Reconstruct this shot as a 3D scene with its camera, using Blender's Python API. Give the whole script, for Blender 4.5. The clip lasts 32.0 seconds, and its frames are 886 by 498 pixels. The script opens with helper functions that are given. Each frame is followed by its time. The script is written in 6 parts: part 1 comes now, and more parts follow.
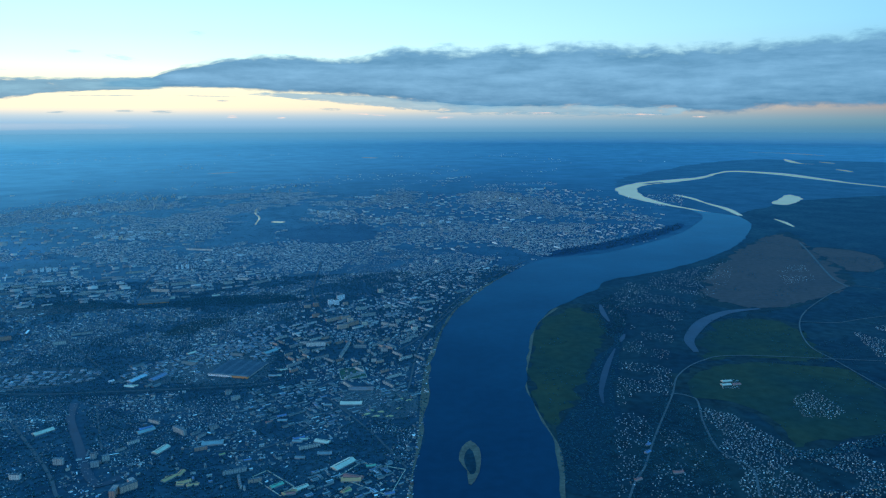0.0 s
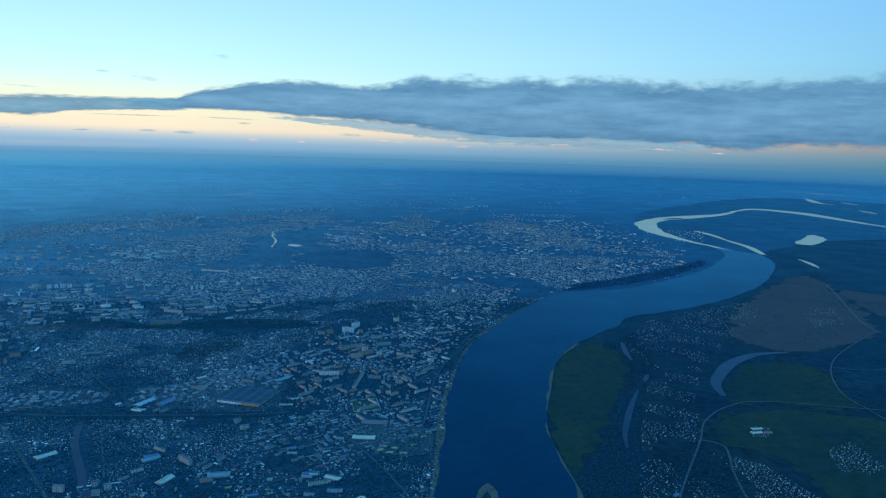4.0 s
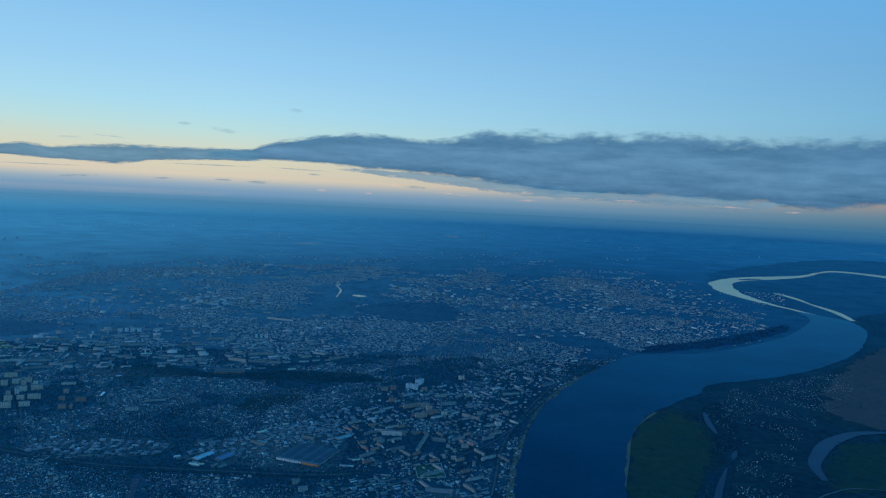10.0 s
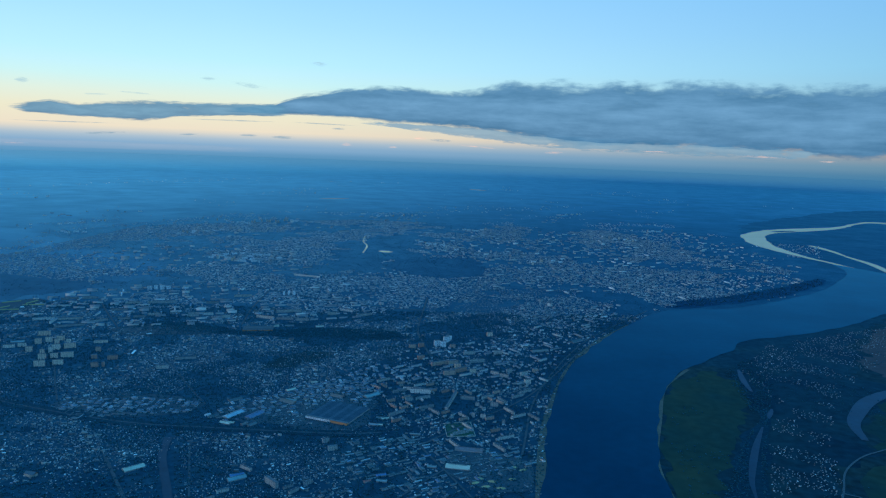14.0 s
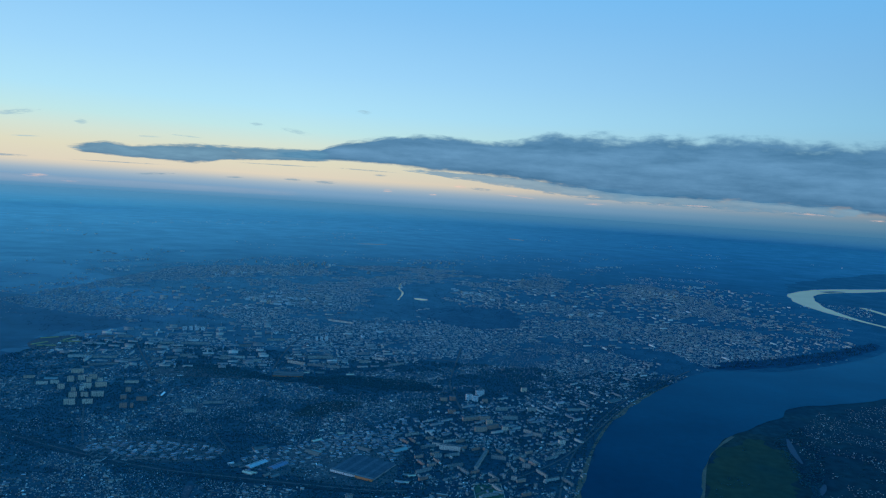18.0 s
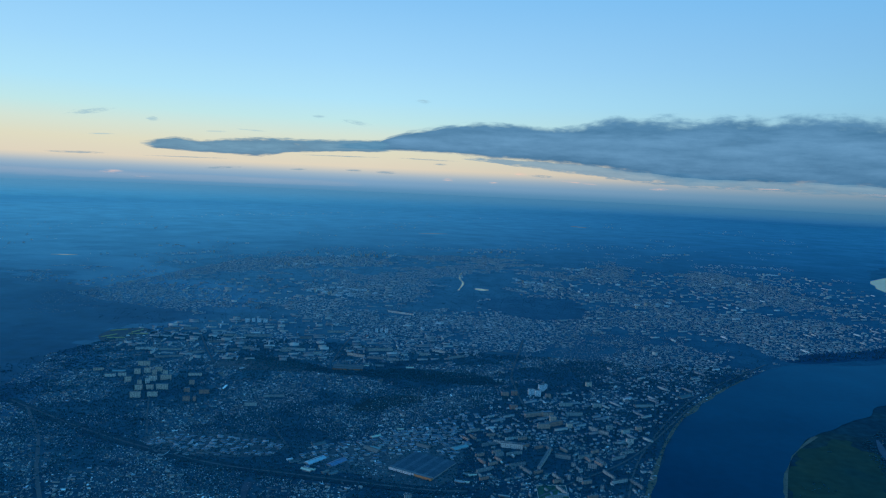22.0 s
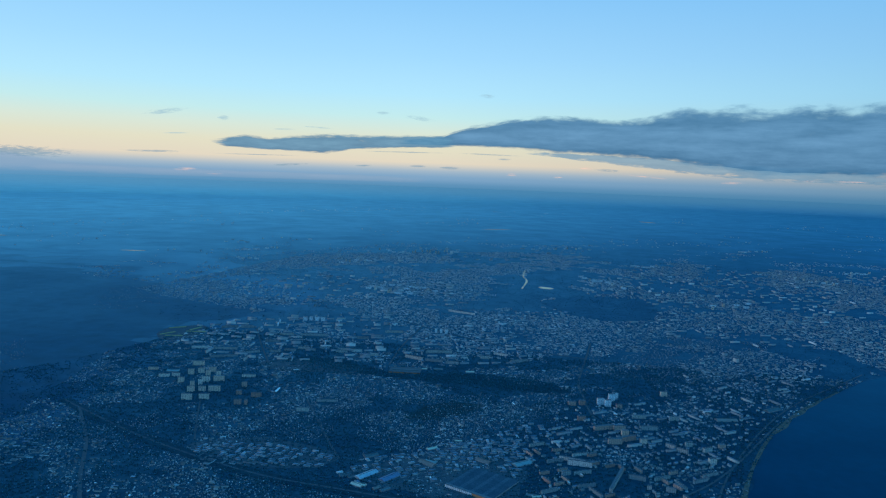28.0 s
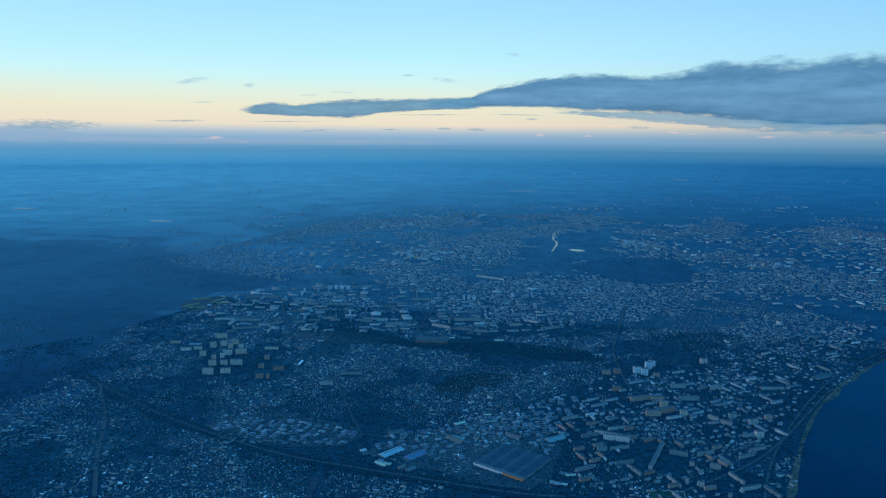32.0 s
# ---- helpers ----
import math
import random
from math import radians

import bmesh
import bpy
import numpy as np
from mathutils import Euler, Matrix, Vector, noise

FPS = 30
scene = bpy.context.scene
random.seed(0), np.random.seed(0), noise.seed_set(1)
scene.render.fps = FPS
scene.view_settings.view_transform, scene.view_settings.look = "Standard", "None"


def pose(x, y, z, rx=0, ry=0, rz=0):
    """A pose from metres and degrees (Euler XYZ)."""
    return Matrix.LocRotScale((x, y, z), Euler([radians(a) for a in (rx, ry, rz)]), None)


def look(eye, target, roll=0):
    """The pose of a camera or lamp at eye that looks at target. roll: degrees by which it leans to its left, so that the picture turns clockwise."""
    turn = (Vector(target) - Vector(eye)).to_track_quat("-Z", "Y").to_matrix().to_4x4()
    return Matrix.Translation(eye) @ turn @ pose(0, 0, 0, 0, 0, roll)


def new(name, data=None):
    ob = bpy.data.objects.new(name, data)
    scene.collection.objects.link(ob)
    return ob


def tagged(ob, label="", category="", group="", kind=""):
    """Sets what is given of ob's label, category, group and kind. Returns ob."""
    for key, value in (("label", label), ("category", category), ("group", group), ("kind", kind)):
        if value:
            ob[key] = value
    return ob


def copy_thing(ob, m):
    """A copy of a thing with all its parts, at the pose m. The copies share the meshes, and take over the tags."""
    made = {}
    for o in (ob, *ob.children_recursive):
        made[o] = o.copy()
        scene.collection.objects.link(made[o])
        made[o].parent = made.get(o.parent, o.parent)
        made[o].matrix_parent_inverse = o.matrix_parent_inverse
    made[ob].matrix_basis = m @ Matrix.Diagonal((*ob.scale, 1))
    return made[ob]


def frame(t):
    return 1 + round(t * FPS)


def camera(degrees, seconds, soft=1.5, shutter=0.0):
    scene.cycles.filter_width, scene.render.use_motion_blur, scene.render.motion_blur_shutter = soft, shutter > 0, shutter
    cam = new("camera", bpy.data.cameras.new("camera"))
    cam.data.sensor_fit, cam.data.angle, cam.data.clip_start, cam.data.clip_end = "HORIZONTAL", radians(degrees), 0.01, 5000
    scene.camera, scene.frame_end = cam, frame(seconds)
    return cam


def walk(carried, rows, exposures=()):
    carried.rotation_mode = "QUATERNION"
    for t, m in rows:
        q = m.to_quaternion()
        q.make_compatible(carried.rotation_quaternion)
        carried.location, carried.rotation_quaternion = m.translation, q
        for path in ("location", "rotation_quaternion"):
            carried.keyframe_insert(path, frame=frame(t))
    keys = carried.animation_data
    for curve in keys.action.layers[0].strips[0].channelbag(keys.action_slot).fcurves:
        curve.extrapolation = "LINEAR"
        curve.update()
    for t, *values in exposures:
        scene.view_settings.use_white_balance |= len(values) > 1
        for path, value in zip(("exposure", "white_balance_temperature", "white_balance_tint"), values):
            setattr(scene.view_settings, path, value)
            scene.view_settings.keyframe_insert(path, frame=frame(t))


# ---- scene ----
from mathutils import geometry

# The place is a city on a wide river seen from an aeroplane, built at a twenty-fourth of its size
# so that its horizon lies inside the camera's reach: about 0.04 m here is 1 m there.

# ---------------------------------------------------------------- camera
cam = camera(65.02, 32.0, soft=1.2)
ROWS = [
    (0.0, -1.57, -17.44, 49.99, -9.33, -10.36, 0.12),
    (0.5, -1.66, -16.92, 49.97, -9.45, -10.34, 1.76),
    (1.0, -1.76, -16.41, 49.94, -9.08, -9.66, 0.86),
    (1.5, -1.86, -15.90, 49.92, -9.18, -9.21, -0.49),
    (2.0, -1.95, -15.38, 49.89, -8.67, -8.87, -0.29),
    (2.5, -2.05, -14.87, 49.86, -8.62, -8.44, -1.18),
    (3.0, -2.14, -14.34, 49.82, -8.37, -8.32, -0.98),
    (3.5, -2.24, -13.82, 49.79, -8.30, -8.16, -1.37),
    (5.5, -2.66, -11.61, 49.61, -7.54, -7.90, -2.30),
    (6.0, -2.78, -11.07, 49.59, -6.74, -7.12, -2.00),
    (6.5, -2.90, -10.53, 49.57, -6.06, -6.15, -1.90),
    (7.0, -3.02, -10.00, 49.55, -4.84, -5.43, -2.78),
    (7.5, -3.14, -9.48, 49.54, -5.34, -4.88, -2.93),
    (8.0, -3.26, -8.97, 49.53, -4.47, -4.06, -2.66),
    (8.5, -3.38, -8.46, 49.53, -3.86, -3.77, -2.47),
    (9.0, -3.49, -7.97, 49.54, -3.43, -1.13, -1.97),
    (9.5, -3.59, -7.48, 49.55, -3.15, -2.41, -2.74),
    (10.0, -3.69, -7.00, 49.58, -2.84, -3.94, -2.70),
    (10.5, -3.77, -6.53, 49.61, -2.09, -5.13, -2.83),
    (11.0, -3.85, -6.07, 49.64, -1.36, -6.33, -2.35),
    (11.5, -3.91, -5.62, 49.68, -1.36, -6.89, -1.78),
    (12.0, -3.96, -5.19, 49.72, -1.52, -7.87, -1.26),
    (12.5, -3.99, -4.77, 49.77, -1.72, -7.91, -2.30),
    (13.0, -4.02, -4.36, 49.81, -1.26, -7.82, -1.86),
    (13.5, -4.04, -3.97, 49.85, -1.03, -7.85, -1.89),
    (15.5, -3.88, -2.59, 50.03, -0.28, -7.19, -2.61),
    (16.0, -3.82, -2.22, 50.07, 0.51, -6.42, -2.64),
    (16.5, -3.76, -1.83, 50.11, 1.36, -5.50, -2.68),
    (17.0, -3.70, -1.43, 50.15, 1.70, -5.03, -2.69),
    (17.5, -3.64, -1.00, 50.19, 2.12, -4.26, -2.73),
    (18.0, -3.58, -0.55, 50.23, 2.41, -4.07, -3.52),
    (18.5, -3.54, -0.08, 50.27, 3.34, -4.06, -3.46),
    (19.0, -3.50, 0.43, 50.31, 4.29, -4.13, -3.09),
    (19.5, -3.47, 0.98, 50.35, 4.82, -4.19, -2.89),
    (20.0, -3.45, 1.56, 50.39, 5.57, -4.61, -2.92),
    (20.5, -3.44, 2.18, 50.42, 6.12, -4.68, -3.06),
    (21.0, -3.45, 2.83, 50.44, 6.48, -4.79, -2.58),
    (21.5, -3.46, 3.51, 50.46, 6.67, -5.03, -2.91),
    (22.0, -3.48, 4.23, 50.48, 7.40, -5.28, -2.45),
    (22.5, -3.52, 4.97, 50.48, 8.10, -5.40, -2.95),
    (23.0, -3.57, 5.73, 50.48, 8.74, -5.21, -2.15),
    (23.5, -3.62, 6.51, 50.47, 9.23, -5.40, -2.40),
    (24.0, -3.68, 7.31, 50.46, 9.36, -5.36, -2.20),
    (24.5, -3.75, 8.13, 50.44, 10.09, -5.34, -1.99),
    (26.5, -4.16, 11.71, 50.27, 11.35, -5.66, -2.49),
    (27.0, -4.26, 12.64, 50.23, 11.89, -5.80, -2.50),
    (27.5, -4.37, 13.57, 50.18, 12.79, -5.87, -2.49),
    (28.0, -4.48, 14.51, 50.13, 12.64, -5.86, -2.03),
    (28.5, -4.59, 15.46, 50.09, 12.80, -6.01, -1.58),
    (29.0, -4.69, 16.40, 50.04, 13.20, -5.88, -2.60),
    (29.5, -4.80, 17.35, 49.99, 14.10, -6.25, -1.95),
    (30.0, -4.90, 18.30, 49.95, 14.67, -5.95, -2.16),
    (30.5, -5.00, 19.25, 49.90, 15.18, -6.16, -1.54),
    (31.0, -5.10, 20.20, 49.86, 15.86, -7.29, -0.75),
    (31.5, -5.20, 21.15, 49.81, 16.64, -8.04, -0.94),
    (32.0, -5.30, 22.11, 49.77, 15.00, -8.96, -0.45),
]
EXPOSURES = [(0.0, 0.72, 7150, 10), (3.5, 0.5, 6900, 10), (6.0, 0.34, 6600, 10), (7.0, 0.2, 6550, 10), (8.0, 0.1, 6500, 10), (9.0, 0.1, 6500, 10), (10.0, -0.06, 6500, 10), (10.5, 0.0, 6500, 10), (11.0, 0.2, 6500, 10), (12.0, 0.3, 6550, 10), (13.0, 0.3, 6600, 10), (19.0, 0.05, 6500, 10), (28.0, 0.14, 6500, 10), (31.0, 0.2, 6500, 10), (32.0, 0.27, 6500, 10)]
walk(cam, [(t, pose(x, y, z, 90 + pitch, 0, yaw) @ pose(0, 0, 0, 0, 0, -roll)) for t, x, y, z, yaw, pitch, roll in ROWS], EXPOSURES)

# ---------------------------------------------------------------- light
SUN_AZ, SUN_EL = -104.0, 1.0       # degrees clockwise from ahead; the low sun stands beyond the bright side of the sky
world = bpy.data.worlds.new("dusk_sky")
scene.world = world
world.use_nodes = True
wn, wl = world.node_tree.nodes, world.node_tree.links
wn.clear()
w_out, w_bg, w_add = wn.new("ShaderNodeOutputWorld"), wn.new("ShaderNodeBackground"), wn.new("ShaderNodeMix")
w_sky, w_tc, w_sep, w_ramp, w_map = (wn.new("ShaderNodeTexSky"), wn.new("ShaderNodeTexCoord"), wn.new("ShaderNodeSeparateXYZ"),
                                    wn.new("ShaderNodeValToRGB"), wn.new("ShaderNodeMapRange"))
w_sky.sky_type, w_sky.sun_disc = "NISHITA", False
w_sky.sun_elevation, w_sky.sun_rotation = radians(SUN_EL), radians(SUN_AZ)
w_map.inputs["From Min"].default_value, w_map.inputs["From Max"].default_value = -0.05, 0.95
SKY = [(-2.8, (0.055, 0.22, 0.42)), (-1.0, (0.105, 0.285, 0.49)), (-0.45, (0.155, 0.315, 0.50)), (0.1, (0.205, 0.355, 0.52)), (0.55, (0.35, 0.45, 0.535)), (1.1, (0.70, 0.625, 0.50)), (2.4, (0.70, 0.68, 0.52)),
       (3.6, (0.62, 0.73, 0.64)), (4.8, (0.50, 0.76, 0.78)), (6.5, (0.41, 0.73, 0.90)), (9.5, (0.33, 0.645, 0.92)), (14, (0.24, 0.545, 0.88)), (20, (0.14, 0.46, 0.86)), (32, (0.06, 0.50, 1.15)), (70, (0.03, 0.50, 1.25))]
ramp = w_ramp.color_ramp
while len(ramp.elements) < len(SKY):
    ramp.elements.new(0.5)
for el, (deg, col) in zip(ramp.elements, SKY):
    el.position, el.color = math.sin(radians(deg)) + 0.05, (*col, 1)
w_add.data_type, w_add.blend_type = "RGBA", "ADD"
w_add.inputs["Factor"].default_value = 0.003
wl.new(w_tc.outputs["Generated"], w_sep.inputs[0])
wl.new(w_sep.outputs["Z"], w_map.inputs["Value"])
wl.new(w_map.outputs["Result"], w_ramp.inputs["Fac"])
w_cool, w_turn, w_mixb = wn.new("ShaderNodeValToRGB"), wn.new("ShaderNodeMapRange"), wn.new("ShaderNodeMix")
COOL = [(-2.8, (0.02, 0.10, 0.22)), (-0.9, (0.04, 0.14, 0.24)), (0.1, (0.09, 0.20, 0.28)), (1.2, (0.22, 0.22, 0.25)), (2.5, (0.16, 0.32, 0.44)), (7, (0.16, 0.43, 0.66)), (11, (0.145, 0.40, 0.70)), (20, (0.10, 0.42, 0.84)), (32, (0.06, 0.48, 1.10)), (70, (0.03, 0.50, 1.25))]   # away from the sunset
while len(w_cool.color_ramp.elements) < len(COOL):
    w_cool.color_ramp.elements.new(0.5)
for el, (deg, col) in zip(w_cool.color_ramp.elements, COOL):
    el.position, el.color = math.sin(radians(deg)) + 0.05, (*col, 1)
w_turn.inputs["From Min"].default_value, w_turn.inputs["From Max"].default_value = 0.25, 0.95
w_dot = wn.new("ShaderNodeVectorMath")         # how far a direction turns away from the glow at the north-west
w_dot.operation = "DOT_PRODUCT"
w_dot.inputs[1].default_value = (math.sin(radians(-32)), math.cos(radians(-32)), 0)
wl.new(w_tc.outputs["Generated"], w_dot.inputs[0])
w_mixb.data_type = "RGBA"
wl.new(w_map.outputs["Result"], w_cool.inputs["Fac"])
wl.new(w_dot.outputs["Value"], w_turn.inputs["Value"])
wl.new(w_turn.outputs["Result"], w_mixb.inputs["Factor"])
wl.new(w_cool.outputs["Color"], w_mixb.inputs["A"])
wl.new(w_ramp.outputs["Color"], w_mixb.inputs["B"])
wl.new(w_mixb.outputs["Result"], w_add.inputs["A"])
wl.new(w_sky.outputs["Color"], w_add.inputs["B"])
wl.new(w_add.outputs["Result"], w_bg.inputs["Color"])
wl.new(w_bg.outputs["Background"], w_out.inputs["Surface"])
w_bg.inputs["Strength"].default_value = 1.0

sun = new("sun", bpy.data.lights.new("sun", "SUN"))
sun.data.energy, sun.data.angle, sun.data.color = 0.5, radians(14), (1.0, 0.86, 0.70)
a, e = radians(SUN_AZ), radians(max(SUN_EL, 6))
sun.matrix_world = look((0, 0, 300), (-300 * math.sin(a) * math.cos(e), -300 * math.cos(a) * math.cos(e), 300 - 300 * math.sin(e)))


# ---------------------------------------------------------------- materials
WEST_HAZE_SHEEN, EAST_HAZE_SHEEN = (0.15, 0.60, 0.90, 1), (0.025, 0.23, 0.48, 1)


def material(name, stops, scale, rough=0.9, fine=None, spec=0.3, bump=0.0, kind="noise", island=0.0, obj=0.0, detail=6, metal=0.0, warp=0.0, sheen=0.0, ior=1.5):
    """A surface whose colour runs through stops by a pattern of that scale (1/m), broken by a finer one."""
    mat = bpy.data.materials.new(name)
    mat.use_nodes = True
    n, l = mat.node_tree.nodes, mat.node_tree.links
    b = n["Principled BSDF"]
    b.inputs["Roughness"].default_value, b.inputs["Metallic"].default_value = rough, metal
    b.inputs["Specular IOR Level"].default_value = spec
    b.inputs["IOR"].default_value = ior
    # sheen stands in for distance haze: it lifts surfaces seen at a grazing angle
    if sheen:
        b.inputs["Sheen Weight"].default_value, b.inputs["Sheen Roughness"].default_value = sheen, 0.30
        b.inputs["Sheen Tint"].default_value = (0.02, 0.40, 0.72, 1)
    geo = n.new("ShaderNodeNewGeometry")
    if sheen and name != "river_water":          # haze painted as sheen tint: bright towards the west, dark towards the east
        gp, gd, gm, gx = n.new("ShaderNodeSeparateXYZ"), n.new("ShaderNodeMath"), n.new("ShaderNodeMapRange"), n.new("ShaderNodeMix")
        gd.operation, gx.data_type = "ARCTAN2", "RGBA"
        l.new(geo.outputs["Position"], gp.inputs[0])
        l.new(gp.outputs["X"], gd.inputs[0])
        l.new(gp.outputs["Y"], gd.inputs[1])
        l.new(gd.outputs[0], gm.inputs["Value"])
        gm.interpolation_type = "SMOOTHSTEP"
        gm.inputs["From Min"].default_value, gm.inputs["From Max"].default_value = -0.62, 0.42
        gx.inputs["A"].default_value, gx.inputs["B"].default_value = WEST_HAZE_SHEEN, EAST_HAZE_SHEEN
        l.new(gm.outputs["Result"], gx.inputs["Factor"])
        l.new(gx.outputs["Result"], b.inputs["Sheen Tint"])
    vec = geo.outputs["Position"]
    if warp:
        wob = n.new("ShaderNodeTexNoise")
        wob.inputs["Scale"].default_value = scale * 1.3
        l.new(vec, wob.inputs["Vector"])
        add = n.new("ShaderNodeVectorMath")
        add.operation = "MULTIPLY_ADD"
        add.inputs[1].default_value = (warp,) * 3
        l.new(wob.outputs["Color"], add.inputs[0])
        l.new(vec, add.inputs[2])
        vec = add.outputs[0]
    if kind == "noise":
        tex = n.new("ShaderNodeTexNoise")
        tex.inputs["Detail"].default_value, tex.inputs["Roughness"].default_value = detail, 0.6
        value = tex.outputs["Fac"]
    else:
        tex = n.new("ShaderNodeTexVoronoi")
        value = tex.outputs["Color"]
    tex.inputs["Scale"].default_value = scale
    l.new(vec, tex.inputs["Vector"])
    if kind != "noise":
        sx = n.new("ShaderNodeSeparateColor")
        l.new(value, sx.inputs[0])
        value = sx.outputs[0]
    if island or obj:
        src = geo.outputs["Random Per Island"] if island else n.new("ShaderNodeObjectInfo").outputs["Random"]
        mx = n.new("ShaderNodeMix")
        mx.inputs["Factor"].default_value = island or obj
        l.new(value, mx.inputs["A"])
        l.new(src, mx.inputs["B"])
        value = mx.outputs["Result"]
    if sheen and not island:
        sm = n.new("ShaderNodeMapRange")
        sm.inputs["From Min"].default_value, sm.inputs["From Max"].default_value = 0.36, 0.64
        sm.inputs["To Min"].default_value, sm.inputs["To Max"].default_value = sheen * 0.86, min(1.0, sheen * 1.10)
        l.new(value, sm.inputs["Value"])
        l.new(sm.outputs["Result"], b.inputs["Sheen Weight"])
    r = n.new("ShaderNodeValToRGB")
    while len(r.color_ramp.elements) < len(stops):
        r.color_ramp.elements.new(0.5)
    for el, (p, c) in zip(r.color_ramp.elements, stops):
        el.position, el.color = p, (*c, 1)
    if island or obj:
        r.color_ramp.interpolation = "LINEAR"
    l.new(value, r.inputs["Fac"])
    col = r.outputs["Color"]
    if fine:
        fs, amount = fine
        t2 = n.new("ShaderNodeTexNoise")
        t2.inputs["Scale"].default_value, t2.inputs["Detail"].default_value = fs, 4
        l.new(geo.outputs["Position"], t2.inputs["Vector"])
        mr = n.new("ShaderNodeMapRange")
        mr.inputs["From Min"].default_value, mr.inputs["From Max"].default_value = 0.3, 0.7
        mr.inputs["To Min"].default_value, mr.inputs["To Max"].default_value = 1 - amount, 1 + amount
        l.new(t2.outputs["Fac"], mr.inputs["Value"])
        m2 = n.new("ShaderNodeMix")
        m2.data_type, m2.blend_type = "RGBA", "MULTIPLY"
        m2.inputs["Factor"].default_value = 1
        l.new(col, m2.inputs["A"])
        l.new(mr.outputs["Result"], m2.inputs["B"])
        col = m2.outputs["Result"]
        if bump:
            bp = n.new("ShaderNodeBump")
            bp.inputs["Strength"].default_value, bp.inputs["Distance"].default_value = bump, 0.1
            l.new(t2.outputs["Fac"], bp.inputs["Height"])
            l.new(bp.outputs["Normal"], b.inputs["Normal"])
    l.new(col, b.inputs["Base Color"])
    return mat


M = {}
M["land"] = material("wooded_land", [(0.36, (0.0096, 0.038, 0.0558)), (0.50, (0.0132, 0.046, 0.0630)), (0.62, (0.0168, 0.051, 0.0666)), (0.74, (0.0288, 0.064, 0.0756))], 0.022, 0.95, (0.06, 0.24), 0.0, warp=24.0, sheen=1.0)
M["meadow"] = material("meadow_grass", [(0.32, (0.013, 0.036, 0.038)), (0.50, (0.022, 0.042, 0.033)), (0.70, (0.040, 0.048, 0.030))], 0.05, 0.95, (0.5, 0.16), 0.0, warp=9.0, sheen=0.15)
M["marsh"] = material("marsh_grass", [(0.32, (0.006, 0.023, 0.033)), (0.52, (0.010, 0.030, 0.036)), (0.72, (0.020, 0.038, 0.036))], 0.06, 0.95, (0.5, 0.35), 0.0, warp=6.0, sheen=0.36)
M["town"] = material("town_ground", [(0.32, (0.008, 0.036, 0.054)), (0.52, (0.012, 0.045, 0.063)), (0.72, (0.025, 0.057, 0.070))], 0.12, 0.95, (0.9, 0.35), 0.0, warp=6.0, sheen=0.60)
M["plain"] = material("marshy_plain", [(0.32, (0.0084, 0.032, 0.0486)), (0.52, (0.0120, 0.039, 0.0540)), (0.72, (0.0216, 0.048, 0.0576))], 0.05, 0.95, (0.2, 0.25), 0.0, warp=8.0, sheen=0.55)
M["verge"] = material("rough_grass", [(0.32, (0.009, 0.026, 0.033)), (0.52, (0.016, 0.032, 0.034)), (0.72, (0.027, 0.039, 0.033))], 0.09, 0.95, (0.6, 0.35), 0.0, warp=6.0, sheen=0.24)
M["peat"] = material("brown_field", [(0.30, (0.050, 0.039, 0.045)), (0.6, (0.072, 0.045, 0.047))], 0.05, 0.95, (0.6, 0.2), 0.2)
M["wood"] = material("dark_wood_floor", [(0.30, (0.005, 0.026, 0.038)), (0.65, (0.008, 0.034, 0.044))], 0.15, 0.95, (1.2, 0.3), 0.0, sheen=0.36)
M["far_wood"] = material("broad_wood_floor", [(0.30, (0.004, 0.026, 0.050)), (0.65, (0.007, 0.034, 0.058))], 0.05, 0.95, (0.3, 0.3), 0.0, warp=6.0, sheen=0.42)
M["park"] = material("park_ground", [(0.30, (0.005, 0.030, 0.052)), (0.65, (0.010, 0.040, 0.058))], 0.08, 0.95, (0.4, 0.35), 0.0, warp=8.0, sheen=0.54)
M["sand"] = material("river_sand", [(0.30, (0.070, 0.056, 0.046)), (0.65, (0.13, 0.092, 0.070))], 0.3, 0.9, (2.0, 0.25), 0.2)
M["pale_road"] = material("dusty_road", [(0.3, (0.042, 0.056, 0.064)), (0.7, (0.066, 0.080, 0.086))], 0.4, 0.85, (2.5, 0.25), 0.3)
M["road"] = material("asphalt", [(0.3, (0.030, 0.046, 0.056)), (0.7, (0.052, 0.068, 0.076))], 0.4, 0.85, (2.5, 0.25), 0.3)
M["yard"] = material("gravel_yard", [(0.3, (0.020, 0.044, 0.060)), (0.55, (0.036, 0.060, 0.072)), (0.75, (0.085, 0.085, 0.075))], 0.5, 0.9, (3.0, 0.4), 0.2)
M["pitch"] = material("sports_turf", [(0.3, (0.012, 0.052, 0.036)), (0.7, (0.022, 0.072, 0.046))], 0.5, 0.9, (3.0, 0.2), 0.2)
M["water"] = material("river_water", [(0.3, (0.0003, 0.026, 0.050)), (0.7, (0.0006, 0.033, 0.060))], 0.03, 0.22, (0.5, 0.1), 0.08, ior=1.03, sheen=0.56)
M["shallow"] = material("shallow_stream_water", [(0.3, (0.002, 0.026, 0.043)), (0.7, (0.004, 0.035, 0.055))], 0.1, 0.5, (0.8, 0.15), 0.05, sheen=0.5)
# the warm base colour paints in the reflected evening sky
M["still"] = material("painted_reflection_water", [(0.3, (0.64, 0.235, 0.085)), (0.7, (0.78, 0.285, 0.105))], 0.03, 0.24, None, 0.5)
M["leaf"] = material("tree_crowns", [(0.0, (0.008, 0.052, 0.072)), (0.5, (0.012, 0.064, 0.080)), (1.0, (0.026, 0.080, 0.080))], 0.2, 0.95, (3.0, 0.3), 0.0, island=0.8, sheen=0.6)
